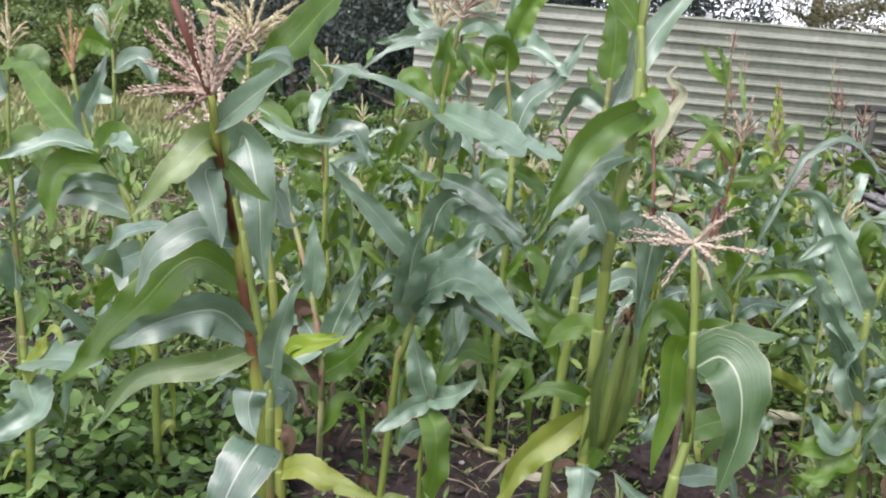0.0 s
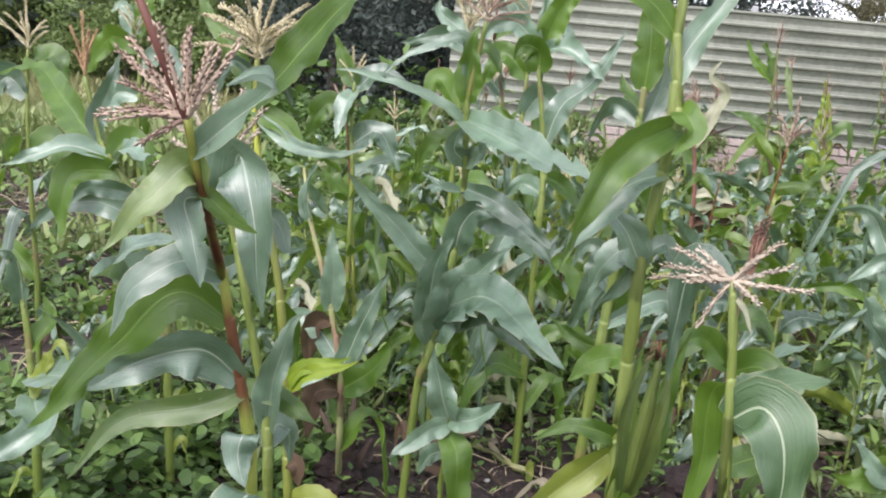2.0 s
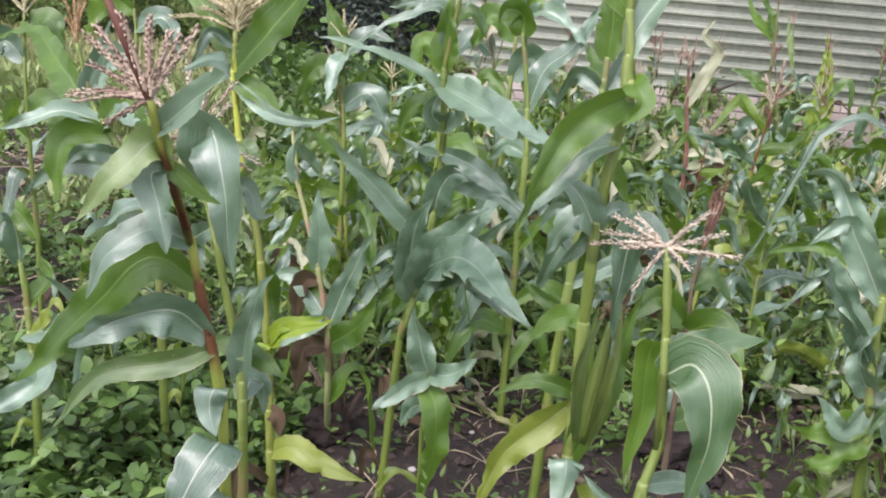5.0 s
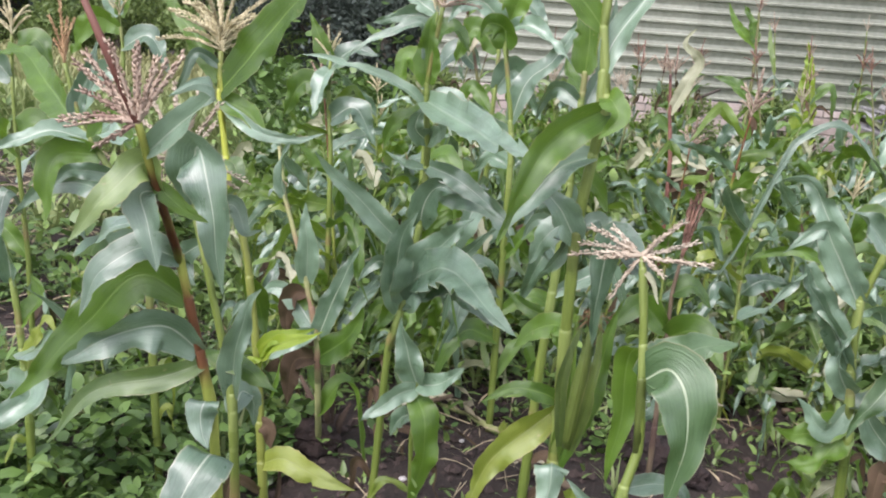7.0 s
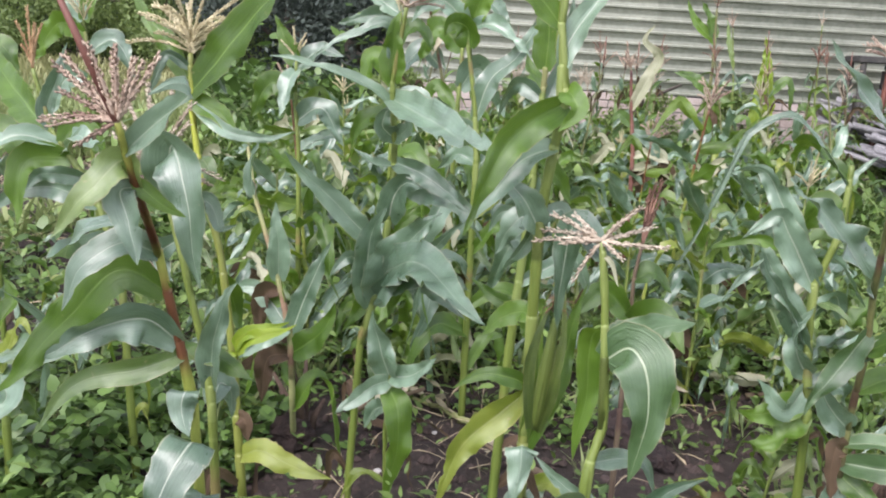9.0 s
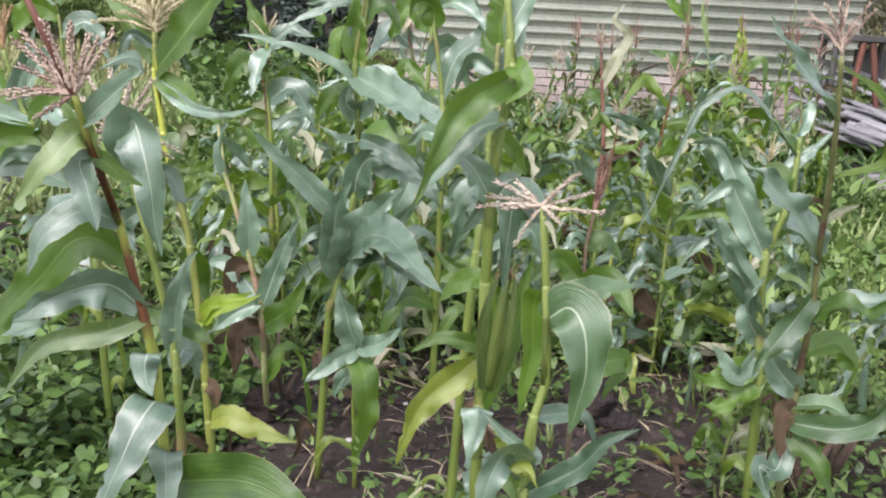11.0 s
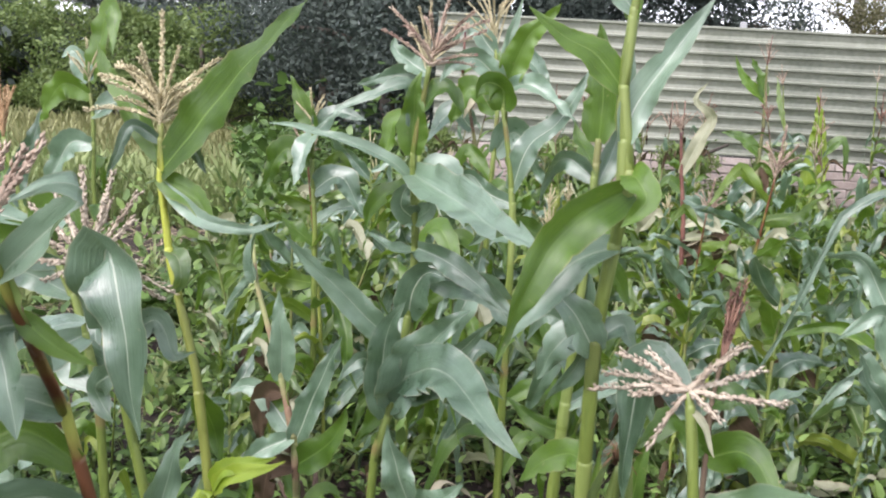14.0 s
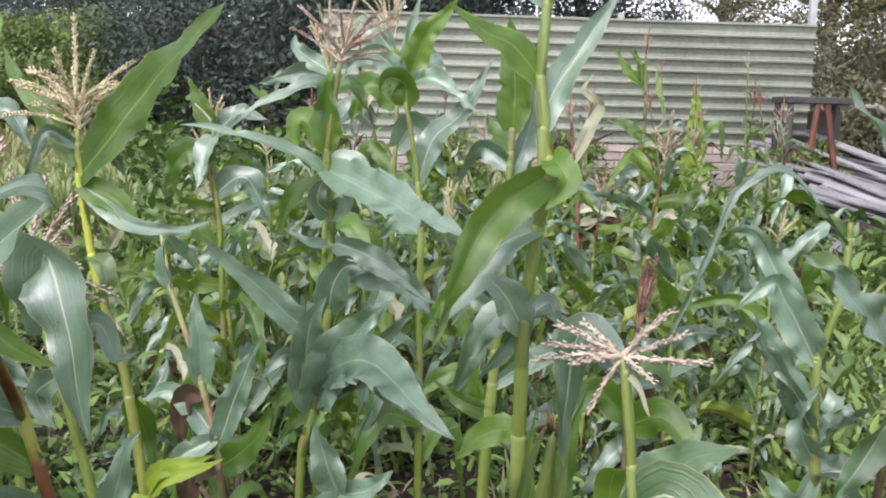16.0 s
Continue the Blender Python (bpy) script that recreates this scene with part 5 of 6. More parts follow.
p = maize("low young maize plant with spreading blue-green leaves",
          [(-0.03, 2.46, 0.00), (-0.04, 2.45, 0.25), (-0.03, 2.44, 0.44)], 0.014, "stalk", 0.32)
leaf(p, 0.40, (-0.021, -0.030, 0.076), (-0.033, -0.040, 0.130), (-0.044, -0.050, 0.190), 0.075, 0.92, "blue")
leaf(p, 0.40, (0.056, -0.030, 0.018), (0.092, -0.050, 0.048), (0.130, -0.060, 0.085), 0.054, 0.75, "blue")
leaf(p, 0.39, (-0.035, -0.040, -0.006), (-0.076, -0.060, -0.040), (-0.125, -0.080, -0.081), 0.051, 0.80, "blue")
leaf(p, 0.37, (0.037, -0.050, -0.042), (0.042, -0.060, -0.137), (0.017, -0.070, -0.295), 0.079, 0.92, "leaf")
leaf(p, 0.32, (-0.042, 0.030, -0.032), (-0.069, 0.040, -0.090), 0.052, 0.85, "blue")

p = maize("low young maize plant at the foot of the tall one",
          [(0.36, 2.20, 0.00), (0.37, 2.20, 0.18), (0.37, 2.20, 0.29)], 0.012, "stalk", 0.21)
leaf(p, 0.25, (-0.002, -0.030, 0.024), (-0.026, -0.080, -0.014), (-0.040, -0.100, -0.133), 0.077, 0.90, "blue")
leaf(p, 0.26, (0.042, -0.040, 0.031), (0.070, -0.060, 0.011), (0.069, -0.070, -0.022), 0.044, 0.80, "yellow")
leaf(p, 0.21, (0.051, -0.040, -0.008), (0.085, -0.060, -0.070), 0.050, 0.85, "leaf")


# ---- the rest of the plot: plants of a few habits, each set down at its place ----
def habit(seed, height, kinds, tassel, slim=1.0):
    """One freely grown plant at the origin."""
    rng = random.Random(seed)
    lean = Vector((rng.uniform(-0.28, 0.28), rng.uniform(-0.2, 0.2)))
    stalk = [(lean.x * (s ** 1.5) * height, lean.y * (s ** 1.5) * height, s * height) for s in (0, 0.25, 0.5, 0.75, 1)]
    leaves = []
    n = rng.randint(13, 17)
    turn = rng.uniform(0, 360)
    for i in range(n):
        s = 0.10 + 0.82 * i / (n - 1)
        a = radians(turn + 180 * (i % 2) + rng.uniform(-40, 40))
        reach = slim * rng.uniform(0.15, 0.38) * (1.1 - 0.35 * s) * (0.5 + 0.6 * height)
        rise = rng.uniform(0.02, 0.13)
        drop = rng.uniform(-0.22, 0.08) if s < 0.8 else rng.uniform(-0.05, 0.2)
        out = Vector((math.cos(a), math.sin(a), 0))
        mid = out * reach * 0.5 + Vector((0, 0, rise))
        tip = out * reach + Vector((rng.uniform(-0.08, 0.08), rng.uniform(-0.08, 0.08), rise * 0.6 + drop))
        kind = rng.choice(kinds)
        if kind == "dry" and s < 0.55 and rng.random() < 0.75:
            kind = "brown"
        if kind == "dry" and s > 0.55:
            kind = "blue"
        leaves.append((s * height, tuple(mid), tuple(tip), slim * rng.uniform(0.034, 0.066), rng.uniform(0.1, 0.9), kind))
    t = ((rng.uniform(-0.03, 0.03), rng.uniform(-0.03, 0.03), 0.12), rng.randint(7, 12), tassel, rng.uniform(0.12, 0.18), rng.randint(28, 52)) if tassel else None
    return leaves, stalk, t


MIX = ["blue", "blue", "leaf", "fresh", "blue", "leaf", "palegreen", "blue", "yellow", "pale", "dry"]
FORMS = [
    (11, 0.95, MIX, "straw", "green maize plant with a straw-coloured tassel", "fill"),
    (12, 0.74, MIX, None, "low bushy maize plant with drooping leaves", "fill"),
    (13, 1.0, MIX, "pink", "maize plant with a pinkish dry tassel", "red"),
    (14, 0.62, ["blue", "fresh", "leaf", "palegreen", "pale", "dry"], None, "short broad-leaved maize plant", "fill"),
    (15, 0.82, ["blue", "palegreen", "fresh", "blue", "leaf"], None, "grey-green maize plant with arching leaves", "fill"),
    (16, 0.8, ["yellow", "leaf", "dry"], "straw", "yellowing maize plant with some dry leaves", "dry"),
]
SLIM = [
    (17, 1.2, ["leaf", "palegreen", "blue", "brown"], "pink", "slender fading maize plant with narrow leaves and a dry tassel", "dark"),
    (18, 1.05, ["fresh", "leaf", "palegreen", "pale"], "pale", "slender pale green maize plant with a faded tassel", "fill"),
    (19, 1.3, ["leaf", "brown", "blue", "fresh"], "rust", "tall thin maize plant with a dark stem", "dark"),
]
SPOTS = []
rng = random.Random(21)
for y in np.arange(3.75, 8.2, 0.37):
    half = 0.5 + 0.36 * y
    for x in np.arange(-half, half + 0.2, 0.34):
        px, py = x + rng.uniform(-0.14, 0.14), y + rng.uniform(-0.15, 0.15)
        left_open = px < -0.9 - 0.16 * (py - 2.5)
        right_open = px > 1.5 + 0.22 * (py - 3.0)
        if left_open or right_open or rng.random() < 0.14 + max(0.0, 0.12 * (py - 5.8)):
            continue
        SPOTS.append((px - 0.08 * (py - 3.0), py))
SPOTS += [(-1.08, 2.75), (-0.66, 2.9), (1.02, 2.85), (1.38, 3.1), (1.55, 2.55), (-0.75, 3.2), (0.22, 3.6), (-1.35, 3.2), (1.75, 3.3), (-0.3, 3.5), (0.75, 3.55), (-1.0, 3.6)]
LOW = [(1.0, 3.4), (1.2, 3.65), (0.95, 3.85), (1.48, 3.55), (1.62, 3.9), (1.35, 4.2), (0.72, 4.05), (1.85, 3.05), (1.1, 4.5), (1.9, 3.7), (0.6, 3.6), (-0.75, 3.45), (-0.35, 3.6)]
SPOTS += LOW
forms = []
for k, (seed, height, kinds, tas, label, stem) in enumerate(FORMS):
    leaves, stalk, t = habit(seed, height, kinds, tas)
    forms.append([label, leaves, stalk, t, stem, None])
for i, (x, y) in enumerate(SPOTS):
    form = forms[rng.choices(range(6), (2, 5, 2, 5, 5, 2))[0]]
    grow = rng.uniform(0.85, 1.1)
    if y > 5.6 and rng.random() < 0.75:
        form, grow = forms[rng.choice((1, 3, 4, 5))], rng.uniform(0.75, 1.2)
    if y < 3.7 and i >= len(SPOTS) - 12 - len(LOW):
        form, grow = forms[(1, 3, 4)[i % 3]], rng.uniform(0.6, 0.8)
    if i >= len(SPOTS) - len(LOW):
        form, grow = forms[(1, 3, 4)[i % 3]], rng.uniform(0.4, 0.58)
    spot = Matrix.Translation((x, y, ground_height(x, y))) @ Matrix.Rotation(rng.uniform(-0.7, 0.7) + (math.pi if rng.random() < 0.5 else 0), 4, "Z") @ Matrix.Scale(grow, 4)
    if form[5] is None:
        form[5] = maize(form[0], form[2], 0.013, form[4], 0.1, form[3], wild=1.25, skirt=False)
        for h, mid, tip, width, face, kind in form[1]:
            leaf(form[5], h, mid, tip, width, face, kind)
        form[5].matrix_world = spot
    else:
        copy_thing(form[5], Matrix.Translation(spot.translation) @ spot.to_quaternion().to_matrix().to_4x4() @ Matrix.Scale(grow / form[5].scale.x, 4))

for k, (seed, height, kinds, tas, label, stem) in enumerate(SLIM):
    leaves, stalk, t = habit(seed, height, kinds, tas, 0.55)
    first = None
    for i in range(8):
        x, y = rng.uniform(-1.4, 2.2), rng.uniform(6.6, 8.7)
        m = pose(x, y, ground_height(x, y), 0, 0, rng.uniform(0, 360))
        if first is None:
            first = maize(label, stalk, 0.017, stem, 0.1, t, wild=1.1, skirt=False)
            for h, mid, tip, width, face, kind in leaves:
                leaf(first, h, mid, tip, width, face, kind)
            first.matrix_world = m
        else:
            copy_thing(first, m)


# ---- weeds, grass and litter on the ground ----
def leaf_shape(kind):
    if kind == "broad":
        return [(0, 0, 0), (0.32, 0.36, 0.03), (0.36, 0, 0.0), (0.32, -0.36, 0.03), (0.72, 0.26, 0.02), (0.75, 0, -0.02), (0.72, -0.26, 0.02), (1, 0, -0.1)], [(0, 2, 1), (0, 3, 2), (1, 2, 5, 4), (2, 3, 6, 5), (4, 5, 7), (5, 6, 7)]
    if kind == "hair":
        return [(0, 0.012, 0), (0, -0.012, 0), (0.6, 0.01, 0.06), (0.6, -0.01, 0.06), (0.85, 0.022, 0.02), (0.85, -0.022, 0.02), (1, 0, -0.06)], [(0, 1, 3, 2), (2, 3, 5, 4), (4, 5, 6)]
    if kind == "pointed":
        return [(0, 0, 0), (0.25, 0.2, 0.04), (0.3, 0, 0.0), (0.25, -0.2, 0.04), (0.6, 0.16, 0.03), (0.62, 0, -0.02), (0.6, -0.16, 0.03), (1, 0, -0.14)], [(0, 2, 1), (0, 3, 2), (1, 2, 5, 4), (2, 3, 6, 5), (4, 5, 7), (5, 6, 7)]
    return [(0, 0.05, 0), (0, -0.05, 0), (0.5, 0.045, 0.1), (0.5, -0.045, 0.1), (1, 0, -0.06)], [(0, 1, 3, 2), (2, 3, 4)]


def scatter(name, label, category, mat, places, shape, count, size, tilt, seed, stem=0.0):
    """Many small leaves growing from given places, as one mesh."""
    rnd = np.random.RandomState(seed)
    base, faces = leaf_shape(shape)
    base = np.array(base)
    V, Fc = [], []
    n = 0
    for x, y, z, g in places:
        for j in range(rnd.randint(count[0], count[1] + 1)):
            a = rnd.uniform(0, 6.283)
            t = radians(rnd.uniform(*tilt))
            s = rnd.uniform(*size) * g
            hgt = rnd.uniform(0, stem) * g
            r0 = rnd.uniform(0, 0.06) * g
            p = base * s
            q = np.empty_like(p)
            fx = p[:, 0] * math.cos(t) - p[:, 2] * math.sin(t)
            q[:, 2] = p[:, 0] * math.sin(t) + p[:, 2] * math.cos(t) + z + hgt
            rl = rnd.uniform(-0.5, 0.5)
            fy = p[:, 1] * math.cos(rl)
            q[:, 2] += p[:, 1] * math.sin(rl)
            q[:, 0] = x + (fx + r0) * math.cos(a) - fy * math.sin(a)
            q[:, 1] = y + (fx + r0) * math.sin(a) + fy * math.cos(a)
            V.append(q)
            Fc.extend([tuple(i + n for i in f) for f in faces])
            n += len(base)
    ob = new(name, mesh_of(name, np.concatenate(V).tolist(), Fc, mat, None, True))
    return tagged(ob, label, category, kind="stuff")


def places(n, area, seed, keep):
    rnd = random.Random(seed)
    out = []
    while len(out) < n:
        x, y = rnd.uniform(area[0], area[1]), rnd.uniform(area[2], area[3])
        k = keep(x, y)
        if k > rnd.random():
            out.append((x, y, ground_height(x, y), rnd.uniform(0.6, 1.3) * (min(1.7, max(0.75, 0.75 + 0.35 * (y - 2.6))) if y < 9.4 else 1.0)))
    return out


def bare_soil(x, y):
    """How open the soil lies: 1 where it is bare."""
    a = max(0.0, 1 - ((x + 0.05) / 0.75) ** 2 - ((y - 2.85) / 0.62) ** 2)
    b = max(0.0, 1 - ((x - 0.95) / 0.5) ** 2 - ((y - 3.3) / 0.6) ** 2)
    c = 0.4 if x < -1.2 - 0.28 * (y - 3) and 3.4 < y < 10 else 0
    return min(1.0, 1.6 * max(a, b) + c)


def weedy(x, y):
    if x > 2.4 and y > 6:
        return 0.0
    lump = 0.5 + 0.9 * noise.noise((x * 1.9, y * 1.9, 5))
    return max(0.0, lump) * (1 - bare_soil(x, y)) + 0.04


scatter("broadleaf_weeds", "low green broad-leaved weeds between the maize plants", "weeds", WEED, places(4200, (-2.6, 3.6, 1.7, 7.5), 31, weedy), "broad", (7, 13), (0.018, 0.055), (-5, 55), 41, 0.12)
scatter("bright_weeds", "bright green young weeds on the soil", "weeds", WEEDLIGHT, places(1700, (-6.0, 4.5, 1.9, 9.0), 32, weedy), "pointed", (5, 10), (0.02, 0.075), (0, 70), 42, 0.26)
scatter("tall_weeds", "knee-high bright green weeds behind the first maize plants", "weeds", WEEDLIGHT, places(170, (-1.2, 2.1, 2.75, 4.4), 55, lambda x, y: weedy(x, y) + 0.15), "pointed", (10, 20), (0.025, 0.075), (-10, 70), 56, 0.38)
scatter("soil_sprouts", "small bright green sprouts on the open soil", "weeds", WEEDLIGHT, places(100, (-0.7, 1.5, 2.3, 3.9), 51, lambda x, y: 0.6), "pointed", (4, 8), (0.02, 0.06), (10, 75), 52, 0.05)
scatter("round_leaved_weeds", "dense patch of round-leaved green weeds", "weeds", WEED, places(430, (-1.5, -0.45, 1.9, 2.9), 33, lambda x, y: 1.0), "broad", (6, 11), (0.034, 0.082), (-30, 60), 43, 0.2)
scatter("weed_grass", "thin grass tufts among the maize", "grass", GRASS, places(1000, (-3, 4, 1.8, 9), 34, weedy), "blade", (6, 12), (0.07, 0.2), (35, 85), 44)
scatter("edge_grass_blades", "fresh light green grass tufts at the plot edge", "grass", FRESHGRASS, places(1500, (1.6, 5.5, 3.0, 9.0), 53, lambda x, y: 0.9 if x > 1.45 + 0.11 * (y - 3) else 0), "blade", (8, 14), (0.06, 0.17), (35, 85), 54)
scatter("straw_litter", "pale dry straw and leaf litter on the soil", "straw", STRAW, places(1700, (-6, 3, 2.0, 8.5), 35, lambda x, y: 0.4), "hair", (2, 5), (0.05, 0.22), (-3, 14), 45, 0.02)
scatter("meadow_grass", "bright green meadow grass beyond the plot", "grass", GRASS, places(9500, (-14.5, -2.5, 8.5, 21), 36, lambda x, y: 1.0 if x < -3.3 - 0.45 * (y - 9) else 0), "hair", (14, 22), (0.12, 0.36), (45, 88), 46)
scatter("seeding_grass", "tall dry seeding grass at the meadow edge", "grass", HAY, places(800, (-14.5, -4.0, 12.0, 21), 37, lambda x, y: 0.25 + 0.6 * (y > 16) if x < -3.3 - 0.45 * (y - 9) else 0), "hair", (10, 16), (0.35, 0.62), (60, 89), 47)
scatter("undergrowth", "dark green leafy undergrowth in front of the trees", "weeds", WEED, places(1100, (-7.0, -1.7, 9.2, 14.5), 57, lambda x, y: 0.9 if x > -3.4 - 0.45 * (y - 9) else 0), "broad", (9, 15), (0.035, 0.10), (-20, 70), 58, 0.75)
scatter("rough_grass", "green rough growth at the foot of the fence", "grass", WEED, places(2600, (-2.5, 5, 6.6, 10.3), 38, lambda x, y: 1.0 if y < 9.36 + 0.14 * x and not (x > 2.3 and y > 7.0) else 0), "pointed", (8, 14), (0.03, 0.07), (10, 75), 48, 0.3)
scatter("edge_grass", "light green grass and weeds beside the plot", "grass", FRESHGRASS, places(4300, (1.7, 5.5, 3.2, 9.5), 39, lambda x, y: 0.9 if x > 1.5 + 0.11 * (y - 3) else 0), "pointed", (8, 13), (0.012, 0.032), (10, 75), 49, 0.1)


def clods():
    """Loose crumbs of earth on the open soil."""
    rnd = random.Random(61)
    heap = Heap()
    while heap.n < 110000:
        x, y = rnd.uniform(-1.0, 2.2), rnd.uniform(2.1, 4.2)
        if rnd.random() < 0.35:
            x, y = rnd.uniform(-5.0, -0.8), rnd.uniform(3.0, 9.5)
        r = 0.003 + 0.022 * rnd.random() ** 6
        pts = []
        for sx, sy, sz in ((1, 0, 0), (0, 1, 0), (-1, 0, 0), (0, -1, 0), (0, 0, 1)):
            j = rnd.uniform(0.6, 1.3) * r
            pts.append((x + sx * j + rnd.uniform(-0.3, 0.3) * r, y + sy * j + rnd.uniform(-0.3, 0.3) * r, ground_height(x, y) + sz * j * 0.8 - 0.002))
        heap.add(pts, [(0, 1, 4), (1, 2, 4), (2, 3, 4), (3, 0, 4)])
    ob = new("soil_crumbs", heap.mesh("soil_crumbs", CRUMB, False))
    tagged(ob, "dark loose crumbs and clods of garden soil", "soil", kind="stuff")


clods()


def pebble(x, y, size, seed):
    r = random.Random(seed)
    bm = bmesh.new()
    bmesh.ops.create_icosphere(bm, subdivisions=2, radius=size)
    for v in bm.verts:
        v.co.x *= 1.25
        v.co.z *= 0.7
        v.co *= 1 + 0.22 * noise.noise(v.co / size * 1.2 + Vector((seed, 0, 0)))
    me = bpy.data.meshes.new("pebble")
    bm.to_mesh(me)
    bm.free()
    me.materials.append(STONE)
    ob = tagged(new("pebble", me), "small pale stone on the soil", "stone", "pale stones on the soil")
    ob.matrix_world = pose(x, y, ground_height(x, y) + size * 0.35, 0, 0, r.uniform(0, 360))


for i, (x, y) in enumerate([(0.15, 3.24), (0.0, 3.05), (-0.12, 2.75), (0.82, 3.55), (0.55, 2.55), (0.98, 3.1), (-0.3, 3.0), (0.3, 2.9), (1.0, 2.6)]):
    pebble(x, y, 0.005 + 0.003 * (i % 3), i)


# ---- dead leaves, stumps and root clumps on the soil ----
def dead_leaf(x, y, turn, length, seed, kind="dry"):
    rng = random.Random(seed)
    z = ground_height(x, y)
    a = radians(turn)
    d = Vector((math.cos(a), math.sin(a), 0))
    v, f, uv = blade((0, 0, 0.015), tuple(d * length * 0.5 + Vector((0, 0, rng.uniform(0.02, 0.06)))), tuple(d * length + Vector((0, 0, 0.012))), rng.uniform(0.014, 0.03), 0.1, seed, 1.0)
    ob = new("dead_leaf", mesh_of("dead_leaf", v, f, LEAF[kind], uv))
    ob.matrix_world = Matrix.Translation((x, y, z))
    tagged(ob, "dry curled maize leaf lying on the soil", "dead leaf", "dead leaves on the soil")


for i in range(8):
    dead_leaf(0.2 + 0.03 * (i % 3), 2.42 + 0.02 * (i % 2), 20 + 47 * i, 0.13 + 0.02 * (i % 4), 700 + i)
litter = random.Random(64)
for i in range(26):
    x, y = litter.choice([(1.0, 2.85), (0.3, 3.2), (-0.3, 2.75), (1.3, 3.4), (0.65, 2.5)])
    dead_leaf(x + litter.uniform(-0.3, 0.3), y + litter.uniform(-0.2, 0.25), litter.uniform(0, 360), litter.uniform(0.1, 0.24), 720 + i, litter.choice(["dry", "brown", "brown", "brown", "yellow"]))


def stump(x, y, seed):
    """A cut, rotting foot of an old stem with torn sheaths."""
    rng = random.Random(seed)
    ob = tagged(new("stem_stump"), "brown rotting stump of an old maize stem", "stump", "rotting maize stumps")
    ob.matrix_world = Matrix.Translation((x, y, ground_height(x, y)))
    for i in range(7):
        a = rng.uniform(0, 6.28)
        o = Vector((math.cos(a), math.sin(a), 0)) * rng.uniform(0.01, 0.06)
        tip = o * 2.2 + Vector((0, 0, rng.uniform(0.1, 0.27)))
        v, f, _ = tube([o * 0.5 - Vector((0, 0, 0.03)), o + Vector((0, 0, tip.z * 0.5)), tip], [0.012, 0.013, 0.005], 7)
        child("shoot", mesh_of("shoot", v, f, DEADBROWN), ob)


for i, (x, y) in enumerate([(1.24, 2.76), (1.32, 2.82), (-0.40, 2.9)]):
    stump(x, y, 800 + i)


def fallen_stem(x, y, turn, length, seed, mat):
    """A broken stem lying across the ground, with a torn sheath."""
    rng = random.Random(seed)
    ob = tagged(new("fallen_stem"), "broken dry maize stem lying on the ground", "maize stem", "fallen maize stems")
    ob.matrix_world = pose(x, y, ground_height(x, y) + 0.012, 0, 0, turn)
    pts = [Vector((length * s, rng.uniform(-0.012, 0.012), rng.uniform(0.0, 0.012) + 0.05 * s * (seed % 3))) for s in np.linspace(0, 1, 8)]
    v, f, _ = tube(pts, [0.011 * (1.1 - 0.5 * i / 7) * (1.15 if i % 2 else 1) for i in range(8)], 8)
    child("stem", mesh_of("stem", v, f, STEM[mat]), ob)
    for i in (2, 5):
        p = pts[i]
        v, f, uv = blade(p, p + Vector((0.07, rng.uniform(-0.05, 0.05), 0.04)), p + Vector((0.15, rng.uniform(-0.12, 0.12), 0.01)), 0.03, 0.1, seed + i, 1.0)
        child("leaf", mesh_of("leaf", v, f, LEAF["dry"], uv), ob)


for i, (x, y, turn, length, mat) in enumerate([(1.1, 3.75, 20, 0.35, "brown"), (1.0, 3.95, -15, 0.4, "dry"), (1.5, 4.1, 10, 0.3, "brown"), (0.1, 3.2, 140, 0.3, "dry"), (-0.3, 3.05, 35, 0.28, "brown"), (0.7, 3.4, 70, 0.3, "dry"), (1.6, 3.3, -30, 0.35, "dry"), (0.4, 2.75, 160, 0.25, "brown")]):
    fallen_stem(x, y, turn, length, 900 + i, mat)


def root_clump(x, y, size, seed):
    bm = bmesh.new()
    bmesh.ops.create_icosphere(bm, subdivisions=4, radius=size)
    for v in bm.verts:
        k = v.co / size
        v.co *= 1 + 0.35 * noise.noise(k * 2 + Vector((seed, 0, 0))) + 0.16 * noise.noise(k * 6 + Vector((0, seed, 0)))
        v.co.z *= 0.75
    me = bpy.data.meshes.new("root_clump")
    bm.to_mesh(me)
    bm.free()
    me.materials.append(ROOTS)
    ob = tagged(new("root_clump", me), "dark clump of roots and earth pulled from the soil", "root clump", "root clumps on the soil")
    ob.matrix_world = Matrix.Translation((x, y, ground_height(x, y) + size * 0.45))


for i, (x, y, r) in enumerate([(0.60, 3.12, 0.1), (0.72, 3.02, 0.06), (-0.42, 2.82, 0.07), (0.5, 2.45, 0.05), (1.1, 4.1, 0.09), (0.05, 3.4, 0.05)]):
    root_clump(x, y, r, i + 3)


